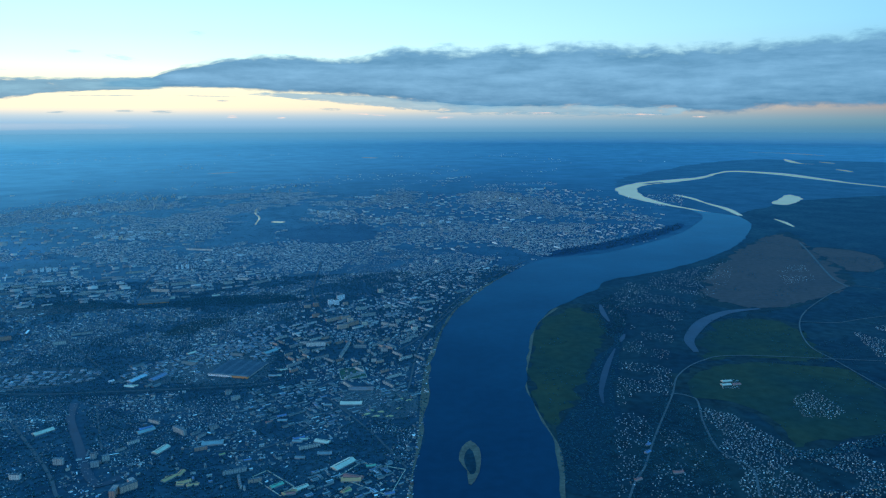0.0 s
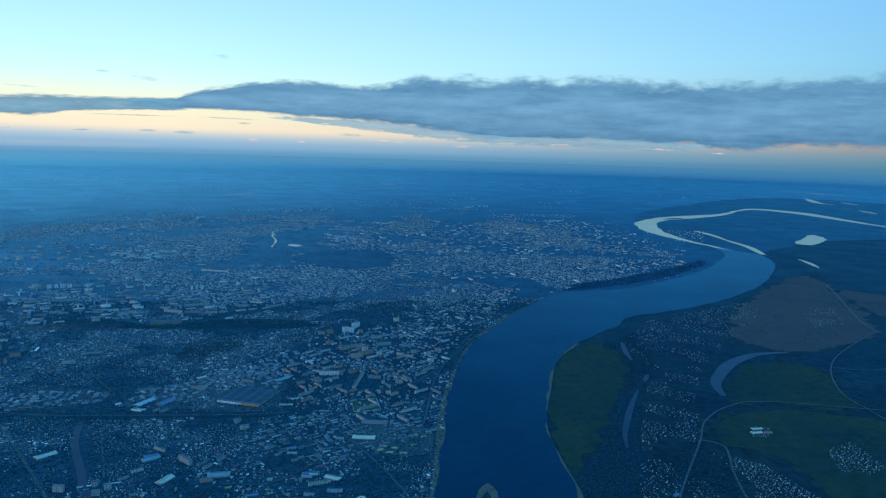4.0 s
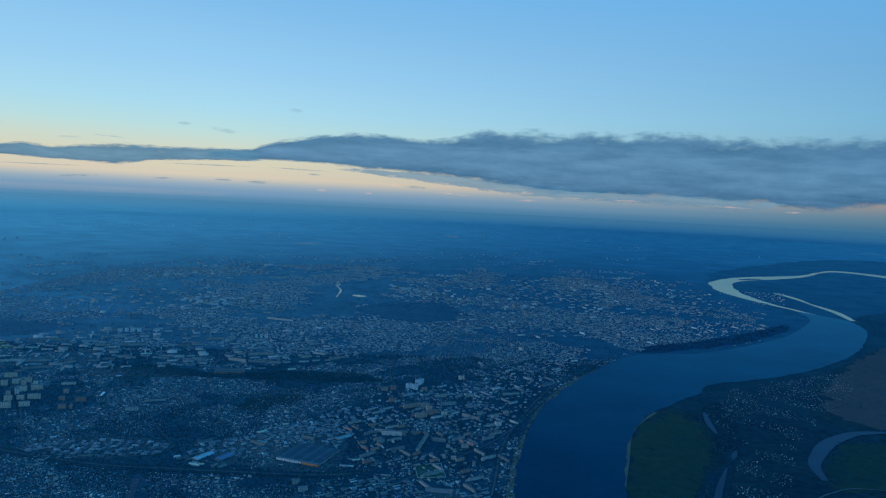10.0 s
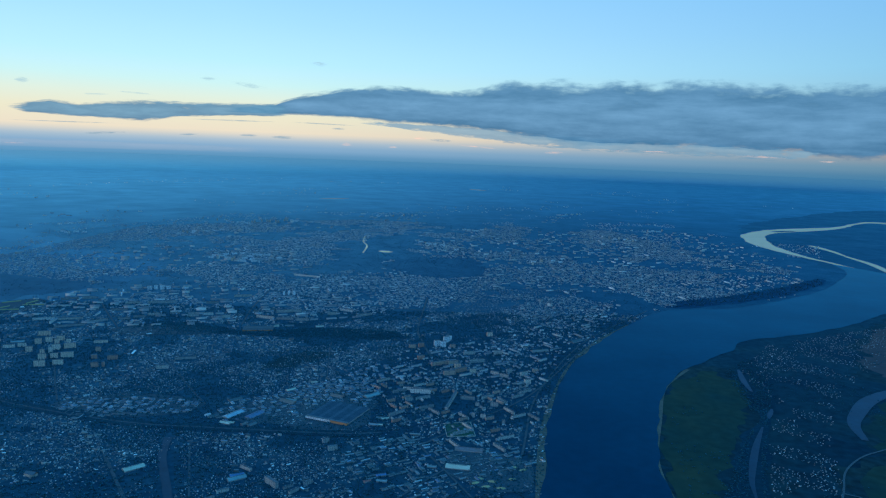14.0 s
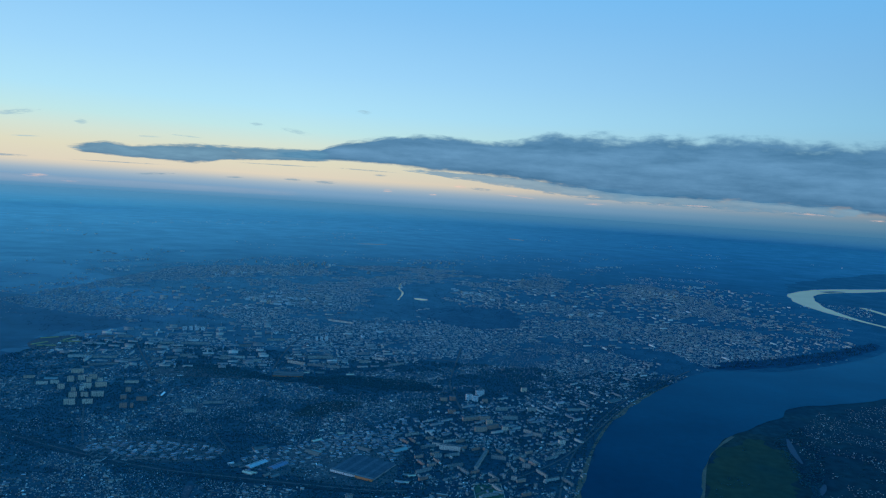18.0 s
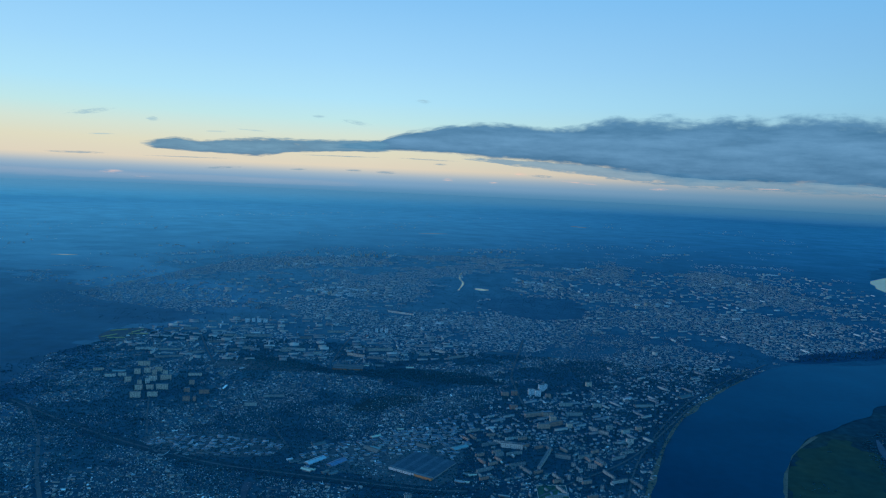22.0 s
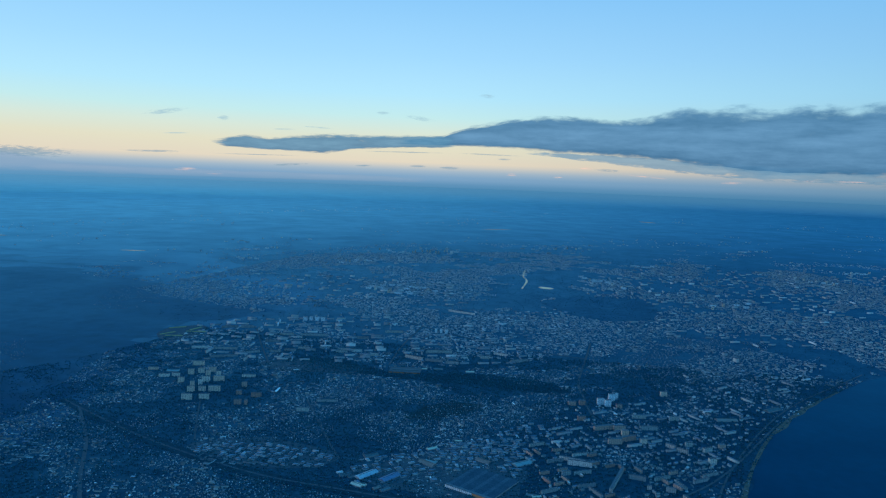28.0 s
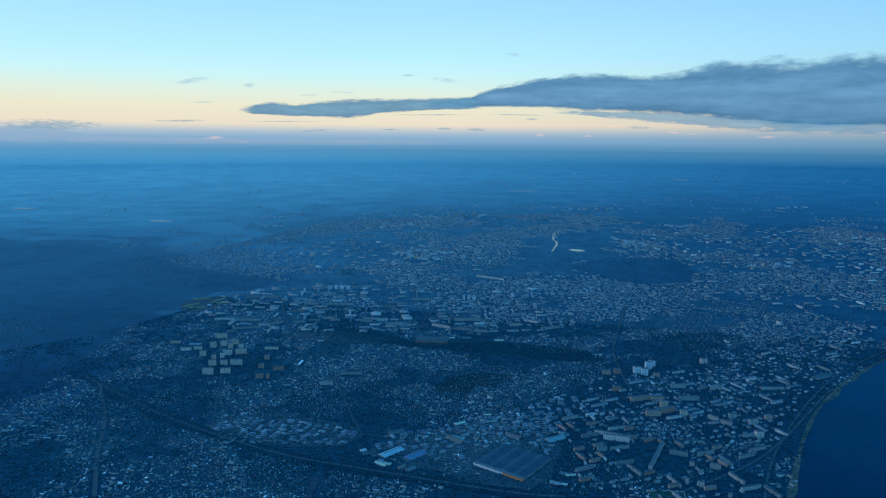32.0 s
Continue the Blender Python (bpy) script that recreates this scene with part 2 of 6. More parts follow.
M["far_leaf"] = material("far_tree_crowns", [(0.0, (0.008, 0.040, 0.056)), (1.0, (0.022, 0.062, 0.072))], 0.2, 0.95, (3.0, 0.3), 0.0, island=0.8, sheen=1.0)
M["roofs"] = material("roof_sheets", [(0.0, (0.03, 0.05, 0.065)), (0.52, (0.07, 0.095, 0.11)), (0.70, (0.16, 0.185, 0.195)), (0.78, (0.26, 0.23, 0.20)), (0.83, (0.32, 0.15, 0.10)), (0.87, (0.10, 0.20, 0.30)), (0.92, (0.44, 0.44, 0.42)), (1.0, (0.82, 0.81, 0.78))], 0.4, 0.6, (5.0, 0.15), 0.4, island=0.96)
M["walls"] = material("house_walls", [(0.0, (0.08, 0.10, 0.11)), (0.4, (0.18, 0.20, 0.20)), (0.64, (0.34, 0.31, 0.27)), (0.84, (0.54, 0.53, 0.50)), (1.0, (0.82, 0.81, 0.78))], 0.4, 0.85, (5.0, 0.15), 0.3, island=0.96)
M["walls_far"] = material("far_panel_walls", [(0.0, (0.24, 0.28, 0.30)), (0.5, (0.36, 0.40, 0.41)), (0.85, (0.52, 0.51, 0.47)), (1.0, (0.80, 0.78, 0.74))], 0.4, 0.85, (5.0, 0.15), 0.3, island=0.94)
# haze put into the colour: walls far off are paler than the near ones
M["haze_pale_walls"] = material("haze_paled_walls", [(0.0, (0.36, 0.38, 0.38)), (0.6, (0.52, 0.53, 0.52)), (1.0, (0.84, 0.82, 0.78))], 0.4, 0.85, (5.0, 0.12), 0.2, island=0.9)
# the sheen of the far roofs paints in haze as well
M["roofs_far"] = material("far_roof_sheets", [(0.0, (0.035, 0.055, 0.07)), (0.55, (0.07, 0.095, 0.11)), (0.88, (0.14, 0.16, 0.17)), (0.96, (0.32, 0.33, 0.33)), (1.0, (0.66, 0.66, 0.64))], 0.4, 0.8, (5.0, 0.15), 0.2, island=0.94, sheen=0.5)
M["flat"] = material("bitumen_roof", [(0.0, (0.035, 0.05, 0.06)), (0.6, (0.06, 0.08, 0.09)), (1.0, (0.13, 0.15, 0.16))], 0.5, 0.9, (4.0, 0.3), 0.3, obj=0.75)
M["metal"] = material("sheet_metal_roof", [(0.0, (0.05, 0.08, 0.09)), (0.4, (0.11, 0.15, 0.16)), (0.62, (0.22, 0.26, 0.27)), (0.74, (0.18, 0.12, 0.10)), (0.84, (0.08, 0.16, 0.26)), (0.92, (0.40, 0.43, 0.42)), (1.0, (0.58, 0.60, 0.58))], 0.5, 0.75, (4.0, 0.2), 0.2, obj=0.88)
M["white_metal"] = material("white_roof_sheet", [(0.3, (0.42, 0.34, 0.26)), (0.7, (0.56, 0.46, 0.36))], 0.5, 0.85, (4.0, 0.12), 0.1)
M["blue_metal"] = material("pale_blue_roof_sheet", [(0.3, (0.13, 0.19, 0.20)), (0.7, (0.20, 0.27, 0.27))], 0.5, 0.85, (4.0, 0.15), 0.1)
M["dark_metal"] = material("dark_slate_roof_sheet", [(0.3, (0.028, 0.048, 0.068)), (0.7, (0.050, 0.074, 0.095))], 0.5, 0.85, (4.0, 0.25), 0.2)
M["slate_metal"] = material("slate_roof_sheet", [(0.3, (0.045, 0.070, 0.090)), (0.7, (0.075, 0.10, 0.12))], 0.5, 0.85, (4.0, 0.25), 0.2)
M["orange"] = material("orange_brick_wall", [(0.3, (0.46, 0.18, 0.08)), (0.7, (0.58, 0.26, 0.13))], 0.6, 0.85, (6.0, 0.15), 0.3)
M["smoke_stack"] = material("concrete_stack", [(0.3, (0.20, 0.21, 0.21)), (0.7, (0.30, 0.29, 0.28))], 0.6, 0.9, (3.0, 0.15), 0.3)
M["red_metal"] = material("red_roof_sheet", [(0.3, (0.34, 0.07, 0.06)), (0.7, (0.44, 0.12, 0.10))], 0.5, 0.6, (4.0, 0.2), 0.3)
M["deep_blue_metal"] = material("blue_roof_sheet", [(0.3, (0.05, 0.12, 0.22)), (0.7, (0.08, 0.17, 0.30))], 0.5, 0.6, (4.0, 0.2), 0.3)
M["green_metal"] = material("green_roof_sheet", [(0.3, (0.05, 0.24, 0.16)), (0.7, (0.08, 0.32, 0.22))], 0.5, 0.6, (4.0, 0.2), 0.3)
M["heap"] = material("orange_sand", [(0.3, (0.36, 0.21, 0.10)), (0.7, (0.50, 0.31, 0.16))], 0.8, 0.9, (5.0, 0.25), 0.2)
M["yellow"] = material("yellow_seats", [(0.3, (0.34, 0.25, 0.10)), (0.7, (0.42, 0.32, 0.14))], 0.6, 0.8, (4.0, 0.2), 0.3)


def facade(name, stops, obj=0.9):
    """A rendered or panelled wall with rows of dark windows, one row to a storey of 0.10 m."""
    mat = material(name, stops, 0.5, 0.85, (4.0, 0.12), 0.3, obj=obj)
    n, l = mat.node_tree.nodes, mat.node_tree.links
    b = n["Principled BSDF"]
    tc, sep = n.new("ShaderNodeTexCoord"), n.new("ShaderNodeSeparateXYZ")
    l.new(tc.outputs["Object"], sep.inputs[0])

    def math_node(op, a, b2, c=None):
        m = n.new("ShaderNodeMath")
        m.operation = op
        for k, v in enumerate((a, b2)):
            if hasattr(v, "links"):
                l.new(v, m.inputs[k])
            elif v is not None:
                m.inputs[k].default_value = v
        return m.outputs[0]
    along = math_node("ADD", sep.outputs["X"], sep.outputs["Y"])
    rows = math_node("GREATER_THAN", math_node("FRACT", math_node("MULTIPLY", sep.outputs["Z"], 1 / 0.10), None), 0.48)
    cols = math_node("GREATER_THAN", math_node("FRACT", math_node("MULTIPLY", along, 1 / 0.14), None), 0.45)
    # upright dark stripes paint the shade of recesses on the flat wall
    recess_shade = math_node("GREATER_THAN", math_node("FRACT", math_node("MULTIPLY", along, 1 / 0.37), None), 0.88)
    win = math_node("MAXIMUM", math_node("MULTIPLY", rows, cols), recess_shade)
    mx = n.new("ShaderNodeMix")
    mx.data_type = "RGBA"
    old = b.inputs["Base Color"].links[0].from_socket
    l.new(win, mx.inputs["Factor"])
    l.new(old, mx.inputs["A"])
    mx.inputs["B"].default_value = (0.07, 0.10, 0.13, 1)
    l.new(mx.outputs["Result"], b.inputs["Base Color"])
    return mat


M["panel"] = facade("panel_facade", [(0.0, (0.22, 0.25, 0.25)), (0.45, (0.38, 0.40, 0.38)), (0.75, (0.50, 0.46, 0.40)), (1.0, (0.72, 0.71, 0.66))])
M["cream"] = facade("cream_facade", [(0.0, (0.80, 0.50, 0.36)), (0.6, (0.84, 0.62, 0.48)), (1.0, (0.84, 0.72, 0.62))])
M["brick"] = facade("brick_facade", [(0.0, (0.50, 0.24, 0.17)), (1.0, (0.66, 0.42, 0.32))])
M["white"] = facade("white_facade", [(0.0, (0.76, 0.77, 0.78)), (1.0, (0.84, 0.84, 0.84))])


# ---------------------------------------------------------------- mesh helpers
def mesh_object(name, verts, faces, mat, smooth=False):
    me = bpy.data.meshes.new(name)
    me.from_pydata(verts, [], faces)
    me.materials.append(mat)
    if smooth:
        me.polygons.foreach_set("use_smooth", [True] * len(me.polygons))
    me.update()
    return new(name, me)


def curve_points(pts, step=2.0, closed=False):
    """A smooth line through a few points."""
    P = [Vector((p[0], p[1])) for p in pts]
    n, out = len(P), []
    for i in range(n if closed else n - 1):
        if closed:
            a, b, c, d = P[i - 1], P[i], P[(i + 1) % n], P[(i + 2) % n]
        else:
            b, c = P[i], P[i + 1]
            a, d = (P[i - 1] if i else b * 2 - c), (P[i + 2] if i + 2 < n else c * 2 - b)
        k = max(2, int((c - b).length / step))
        for j in range(k):
            s = j / k
            out.append(0.5 * (2 * b + (c - a) * s + (2 * a - 5 * b + 4 * c - d) * s * s + (3 * b - a - 3 * c + d) * s ** 3))
    if not closed:
        out.append(P[-1])
    return out


def ragged(line, amount, scale, closed=False):
    """The line with an uneven edge."""
    return [p + Vector((noise.noise((p.x * scale, p.y * scale, 1.7)), noise.noise((p.x * scale, p.y * scale, 9.1)))) * amount
            + Vector((noise.noise((p.x * scale * 4, p.y * scale * 4, 3.3)), noise.noise((p.x * scale * 4, p.y * scale * 4, 5.2)))) * amount * 0.4 for p in line]


LIFT = [0.0]


def lift():
    """Every flush surface lies a little above the last."""
    LIFT[0] += 0.0004
    return LIFT[0]


def patch(name, pts, z, mat, label="", category="", rag=1.5, scale=0.12, step=2.0):
    line = ragged(curve_points(pts, step, True), rag, scale)
    z += lift()
    tris = geometry.tessellate_polygon([[Vector((p.x, p.y, 0)) for p in line]])
    ob = mesh_object(name, [(p.x, p.y, z) for p in line], [t if (line[t[1]] - line[t[0]]).cross(line[t[2]] - line[t[0]]) > 0 else t[::-1] for t in tris], mat)
    return tagged(ob, label, category, kind="structure")


def resample(line, n):
    d = [0.0]
    for a, b in zip(line, line[1:]):
        d.append(d[-1] + (b - a).length)
    xs = np.linspace(0, d[-1], n)
    return list(zip(np.interp(xs, d, [p.x for p in line]), np.interp(xs, d, [p.y for p in line])))


def ribbon(name, one, two, z, mat, label="", category="", n=160, rag=1.0, scale=0.15):
    """The surface between two banks."""
    A = resample(ragged(curve_points(one), rag, scale), n)
    B = resample(ragged(curve_points(two), rag, scale), n)
    v = [(x, y, z) for x, y in A] + [(x, y, z) for x, y in B]
    ob = mesh_object(name, v, [(i, n + i, n + i + 1, i + 1) for i in range(n - 1)], mat)
    return tagged(ob, label, category, kind="structure")


def strip(name, pts, width, z, mat, label="", category="road", step=1.5, taper=None):
    """A band of that width along a line, with a kerb's depth."""
    line = curve_points(pts, step)
    v, f = [], []
    z += lift()
    for i, p in enumerate(line):
        z += 0.00002
        d = (line[min(i + 1, len(line) - 1)] - line[max(i - 1, 0)]).normalized()
        w = width * (taper(i / (len(line) - 1)) if taper else 1) / 2
        q = Vector((-d.y, d.x)) * w
        v += [(p.x + q.x, p.y + q.y, z), (p.x - q.x, p.y - q.y, z)]
        if i:
            f.append((2 * i - 2, 2 * i - 1, 2 * i + 1, 2 * i))
    return tagged(mesh_object(name, v, f, mat), label, category, kind="structure")


# ---------------------------------------------------------------- ground
rings = [0, 40, 80, 120, 170, 230, 300, 400, 520, 700, 950, 1300, 1800, 2500, 3500]     # the horizon dips by eight tenths of a degree
gv, gf, seg = [(0, 2, 0)], [], 192
for r in rings[1:]:
    gv += [(r * math.cos(2 * math.pi * k / seg), 2 + r * math.sin(2 * math.pi * k / seg), 0) for k in range(seg)]
for k in range(seg):
    gf.append((0, 1 + k, 1 + (k + 1) % seg))
for j in range(len(rings) - 2):
    o = 1 + j * seg
    gf += [(o + k, o + seg + k, o + seg + (k + 1) % seg, o + (k + 1) % seg) for k in range(seg)]
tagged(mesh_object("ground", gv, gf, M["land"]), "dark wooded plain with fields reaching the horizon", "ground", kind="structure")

WEST = [(6.8, 60.9), (8.3, 68.4), (12.7, 89.4), (15.8, 106.3), (20.7, 129.1), (29.2, 155.5), (42.5, 181.4), (56.8, 202.9), (75.2, 224.3), (99.9, 231.2), (130.4, 251.5), (159.5, 277.3), (191.9, 318.3), (203.3, 350.1)]
EAST = [(26.1, 57.7), (28.2, 65.0), (31.8, 78.0), (32.7, 88.2), (34.9, 106.0), (41.1, 125.6), (48.8, 144.3), (58.8, 158.9), (75.9, 175.6), (86.2, 187.6), (111.7, 199.7), (139.4, 218.5), (167.5, 245.0), (200.6, 288.0), (213.4, 318.9), (208.6, 336.4)]
LOOP_OUT = [(203.3, 350.1), (205.0, 369.2), (195.0, 402.0), (203.7, 456.4), (233.3, 522.2), (263.8, 550.8), (322.4, 571.4), (417.6, 652.9), (448.6, 605.1), (426.3, 460.1)]
LOOP_IN = [(208.6, 336.4), (209.5, 354.3), (203.9, 381.3), (210.5, 431.2), (242.6, 484.9), (302.7, 525.7), (394.5, 615.6), (407.2, 517.5), (415.4, 447.8)]
WEST = [(WEST[0][0] - 5, -60.0), (WEST[0][0] - 4, -20.0), (WEST[0][0] - 2, 25.0)] + WEST
EAST = [(EAST[0][0] + 2, -60.0), (EAST[0][0] + 2, -20.0), (EAST[0][0] + 1, 25.0)] + EAST
LOOP_OUT += [(LOOP_OUT[-1][0] + 60, LOOP_OUT[-1][1] - 120)]
LOOP_IN += [(LOOP_IN[-1][0] + 45, LOOP_IN[-1][1] - 130)]
bend_out, bend_in = resample(curve_points(LOOP_OUT), 14), resample(curve_points(LOOP_IN), 14)
BEND_OUT, BEND_IN = [], []
for k, ((ax, ay), (bx, by)) in enumerate(zip(bend_out, bend_in)):
    s_out, s_in = (0.0, 0.0) if k < 3 else (0.30, 0.28)
    BEND_OUT.append((ax + (bx - ax) * s_out, ay + (by - ay) * s_out))
    BEND_IN.append((bx + (ax - bx) * s_in, by + (ay - by) * s_in))
ribbon("water_river", WEST, EAST, 0.10, M["water"], "wide dark blue river with a smooth surface", "river", n=260, rag=0.9)
ribbon("water_river_bend", BEND_OUT, BEND_IN, 0.105, M["still"], "pale river bend with the evening sky's reflection painted into its colour", "river", rag=2.0, scale=0.05)
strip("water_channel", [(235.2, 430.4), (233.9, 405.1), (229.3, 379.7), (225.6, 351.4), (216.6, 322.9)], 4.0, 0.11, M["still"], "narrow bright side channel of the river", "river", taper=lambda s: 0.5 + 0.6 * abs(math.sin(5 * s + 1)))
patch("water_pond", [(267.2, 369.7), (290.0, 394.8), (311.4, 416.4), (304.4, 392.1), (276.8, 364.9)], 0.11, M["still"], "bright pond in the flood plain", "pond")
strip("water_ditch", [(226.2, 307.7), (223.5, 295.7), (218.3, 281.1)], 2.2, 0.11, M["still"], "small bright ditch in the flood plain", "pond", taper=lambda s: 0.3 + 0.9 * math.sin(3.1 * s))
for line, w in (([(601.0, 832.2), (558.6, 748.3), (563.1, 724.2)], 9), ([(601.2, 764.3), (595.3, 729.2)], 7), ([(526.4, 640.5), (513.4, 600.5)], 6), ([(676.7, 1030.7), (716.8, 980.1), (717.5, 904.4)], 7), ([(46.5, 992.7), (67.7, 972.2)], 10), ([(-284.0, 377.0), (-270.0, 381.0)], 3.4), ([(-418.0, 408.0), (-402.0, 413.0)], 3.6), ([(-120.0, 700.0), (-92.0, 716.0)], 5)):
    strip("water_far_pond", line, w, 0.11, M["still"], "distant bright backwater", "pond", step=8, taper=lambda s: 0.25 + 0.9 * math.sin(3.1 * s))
patch("island_bend", [(250.0, 514.0), (259.0, 520.0), (271.0, 526.0), (274.0, 523.0), (262.0, 516.0), (253.0, 511.0)], 0.12, M["wood"], "low dark island in the shining bend", "island", rag=0.8)
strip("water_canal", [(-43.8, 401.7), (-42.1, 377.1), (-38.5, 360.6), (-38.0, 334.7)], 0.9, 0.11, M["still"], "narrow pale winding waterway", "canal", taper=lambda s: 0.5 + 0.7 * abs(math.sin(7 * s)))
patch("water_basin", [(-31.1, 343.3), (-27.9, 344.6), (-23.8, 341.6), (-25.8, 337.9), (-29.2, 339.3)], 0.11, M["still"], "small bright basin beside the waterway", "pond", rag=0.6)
strip("water_oxbow", [(112.6, 148.4), (106.4, 147.8), (100.4, 146.0), (91.1, 139.5), (83.5, 131.1), (79.4, 125.2), (77.1, 117.9)], 2.9, 0.11, M["shallow"], "curved oxbow lake in the meadows", "lake", taper=lambda s: 0.35 + 0.75 * math.sin(3.0 * s + 0.05))
strip("water_backwater", [(60.4, 123.1), (54.1, 112.4), (48.2, 100.8), (46.0, 94.4)], 1.15, 0.11, M["shallow"], "narrow backwater beside the village", "lake", taper=lambda s: 0.3 + 0.8 * math.sin(3.1 * s))
strip("water_backwater_small", [(71.6, 159.7), (69.0, 150.8), (67.6, 143.6)], 1.3, 0.11, M["shallow"], "small backwater at the meadow's edge", "lake", taper=lambda s: 0.4 + 0.7 * math.sin(3.1 * s))
strip("water_backwater_pool", [(67.0, 133.0), (63.6, 127.5)], 1.0, 0.11, M["shallow"], "small pool at the meadow's edge", "lake", taper=lambda s: 0.4 + 0.7 * math.sin(3.1 * s))
strip("water_stream", [(-48.1, 110.4), (-46.2, 102.7), (-41.5, 92.3), (-37.7, 83.5), (-34.6, 78.9), (-32.1, 80.9)], 1.3, 0.11, M["shallow"], "narrow stream through the town", "stream")
patch("flood_plain", [(20.4, 63.8), (25.6, 87.2), (29.8, 113.1), (41.2, 143.1), (68.7, 180.5), (109.1, 216.2), (155.0, 254.4), (194.1, 296.9), (238.5, 343.8), (312.9, 387.1), (435.5, 382.2), (168.5, 112.1), (82.5, 53.4), (43.0, 48.0)], 0.025, M["marsh"], "dark marshy flood plain beyond the river", "ground", rag=3, scale=0.05)
def fringe(pts):
    """Rough grass a little way out round a field; returns the field's own outline."""
    mx, my = sum(p[0] for p in pts) / len(pts), sum(p[1] for p in pts) / len(pts)
    patch("field_verge", [(mx + (x - mx) * 1.12, my + (y - my) * 1.08) for x, y in pts], 0.035, M["verge"], "rough grass at the edge of a field", "grass", rag=4.5, scale=0.16, step=1.0)
    return pts


patch("meadow", fringe([(44.7, 133.3), (57.5, 155.0), (66.1, 154.7), (62.7, 134.7), (52.6, 116.1), (39.8, 94.2), (34.6, 87.9), (34.7, 96.3), (35.9, 105.8)]), 0.05, M["meadow"], "green meadow on the river bank", "meadow", rag=3.6, scale=0.18, step=0.8)
patch("meadow_inner", fringe([(83.1, 126.7), (100.3, 140.5), (110.1, 136.3), (106.4, 122.7), (98.5, 108.3), (86.1, 113.3), (77.1, 113.7)]), 0.05, M["meadow"], "green meadow inside the oxbow lake", "meadow", rag=3.6, scale=0.18, step=0.8)
patch("meadow_south", fringe([(64.1, 98.1), (75.5, 108.7), (87.9, 110.1), (100.6, 101.1), (95.0, 84.8), (87.8, 76.6), (76.0, 74.5), (68.5, 73.7), (72.5, 83.8), (69.3, 90.5)]), 0.05, M["meadow"], "brownish green meadow beside the road", "meadow", rag=3)
patch("wood_east", [(29.7, 68.1), (33.7, 83.7), (40.8, 94.0), (53.8, 115.9), (66.7, 134.0), (50.4, 100.5), (40.8, 76.5), (36.1, 63.7)], 0.055, M["wood"], "dark wooded strip behind the meadow", "wood", rag=2)
patch("brown_field", fringe([(111.1, 173.1), (150.9, 222.2), (197.7, 262.2), (186.5, 228.2), (167.3, 188.2), (151.6, 166.1), (123.6, 150.7), (108.2, 153.4)]), 0.045, M["peat"], "brown open field", "field", rag=3.6, scale=0.18, step=0.8)
patch("brown_field_far", fringe([(188.7, 227.8), (201.7, 213.3), (187.4, 189.4), (172.3, 189.2)]), 0.045, M["peat"], "brown open field", "field", rag=3)
patch("wood_valley", [(-83.5, 185.3), (-72.3, 189.3), (-54.2, 181.6), (-32.7, 188.0), (-13.2, 186.0), (-10.3, 178.8), (-17.7, 176.6), (-31.0, 178.0), (-50.0, 177.0), (-66.5, 178.5)], 0.05, M["wood"], "dark wooded valley across the town", "wood", rag=3.6, scale=0.18, step=0.8)
TOWN_EDGE = [(-170, 30), (-178, 120), (-150, 190), (-205, 260), (-205, 380), (-150, 490), (-70, 520), (60, 545), (150, 520), (240, 420), (225, 300), (150, 225), (100, 170), (40, 110), (12, 30)]
RINGS = ((3.8, 0.95), (2.9, 0.92), (2.3, 0.88), (1.9, 0.85), (1.6, 0.81), (1.4, 0.77), (1.24, 0.72), (1.12, 0.67))   # woods and fields; the sheen that paints in haze grows farther out
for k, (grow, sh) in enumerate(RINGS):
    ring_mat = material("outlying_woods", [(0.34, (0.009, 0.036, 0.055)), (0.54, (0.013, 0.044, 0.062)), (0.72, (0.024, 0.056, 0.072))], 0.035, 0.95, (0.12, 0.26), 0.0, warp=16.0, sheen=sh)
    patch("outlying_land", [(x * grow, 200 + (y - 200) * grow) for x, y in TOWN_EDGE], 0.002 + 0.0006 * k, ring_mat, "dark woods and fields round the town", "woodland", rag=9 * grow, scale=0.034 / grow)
patch("town_ground", TOWN_EDGE, 0.012, M["town"], "dark ground of gardens, yards and trees under the town", "ground", rag=9, scale=0.03)
patch("plain_east", [(237.7, 538.0), (352.8, 674.5), (521.2, 820.1), (627.3, 798.5), (680.5, 610.3), (366.0, 258.4), (140.7, 101.1), (197.7, 254.3), (203.7, 307.5), (194.4, 362.6)], 0.0125, M["plain"], "dark marshy plain round the river bend", "plain", rag=7, scale=0.04)
WEST_WOOD = [(-360.8, 267.6), (-287.8, 278.0), (-232.7, 286.8), (-172.4, 255.9), (-126.6, 239.8), (-122.3, 226.3), (-136.3, 208.8), (-133.1, 189.3), (-122.0, 159.5), (-118.0, 139.1), (-115.3, 126.1), (-128.5, 116.3), (-174.9, 130.3)]
for k, sh in enumerate((0.80, 0.74, 0.68, 0.62, 0.56, 0.50, 0.44)):      # fields give way to woods; painted haze sheen falls step by step
    grow = 1.62 - 0.62 * k / 6
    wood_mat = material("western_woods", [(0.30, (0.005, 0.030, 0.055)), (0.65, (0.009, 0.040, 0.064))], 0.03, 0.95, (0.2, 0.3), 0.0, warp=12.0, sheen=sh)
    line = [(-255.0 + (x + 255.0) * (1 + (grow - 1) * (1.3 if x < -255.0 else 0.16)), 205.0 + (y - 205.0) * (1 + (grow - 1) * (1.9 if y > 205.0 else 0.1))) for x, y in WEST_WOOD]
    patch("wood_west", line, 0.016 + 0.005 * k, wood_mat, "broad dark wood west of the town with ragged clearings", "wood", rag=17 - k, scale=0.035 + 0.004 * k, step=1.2)
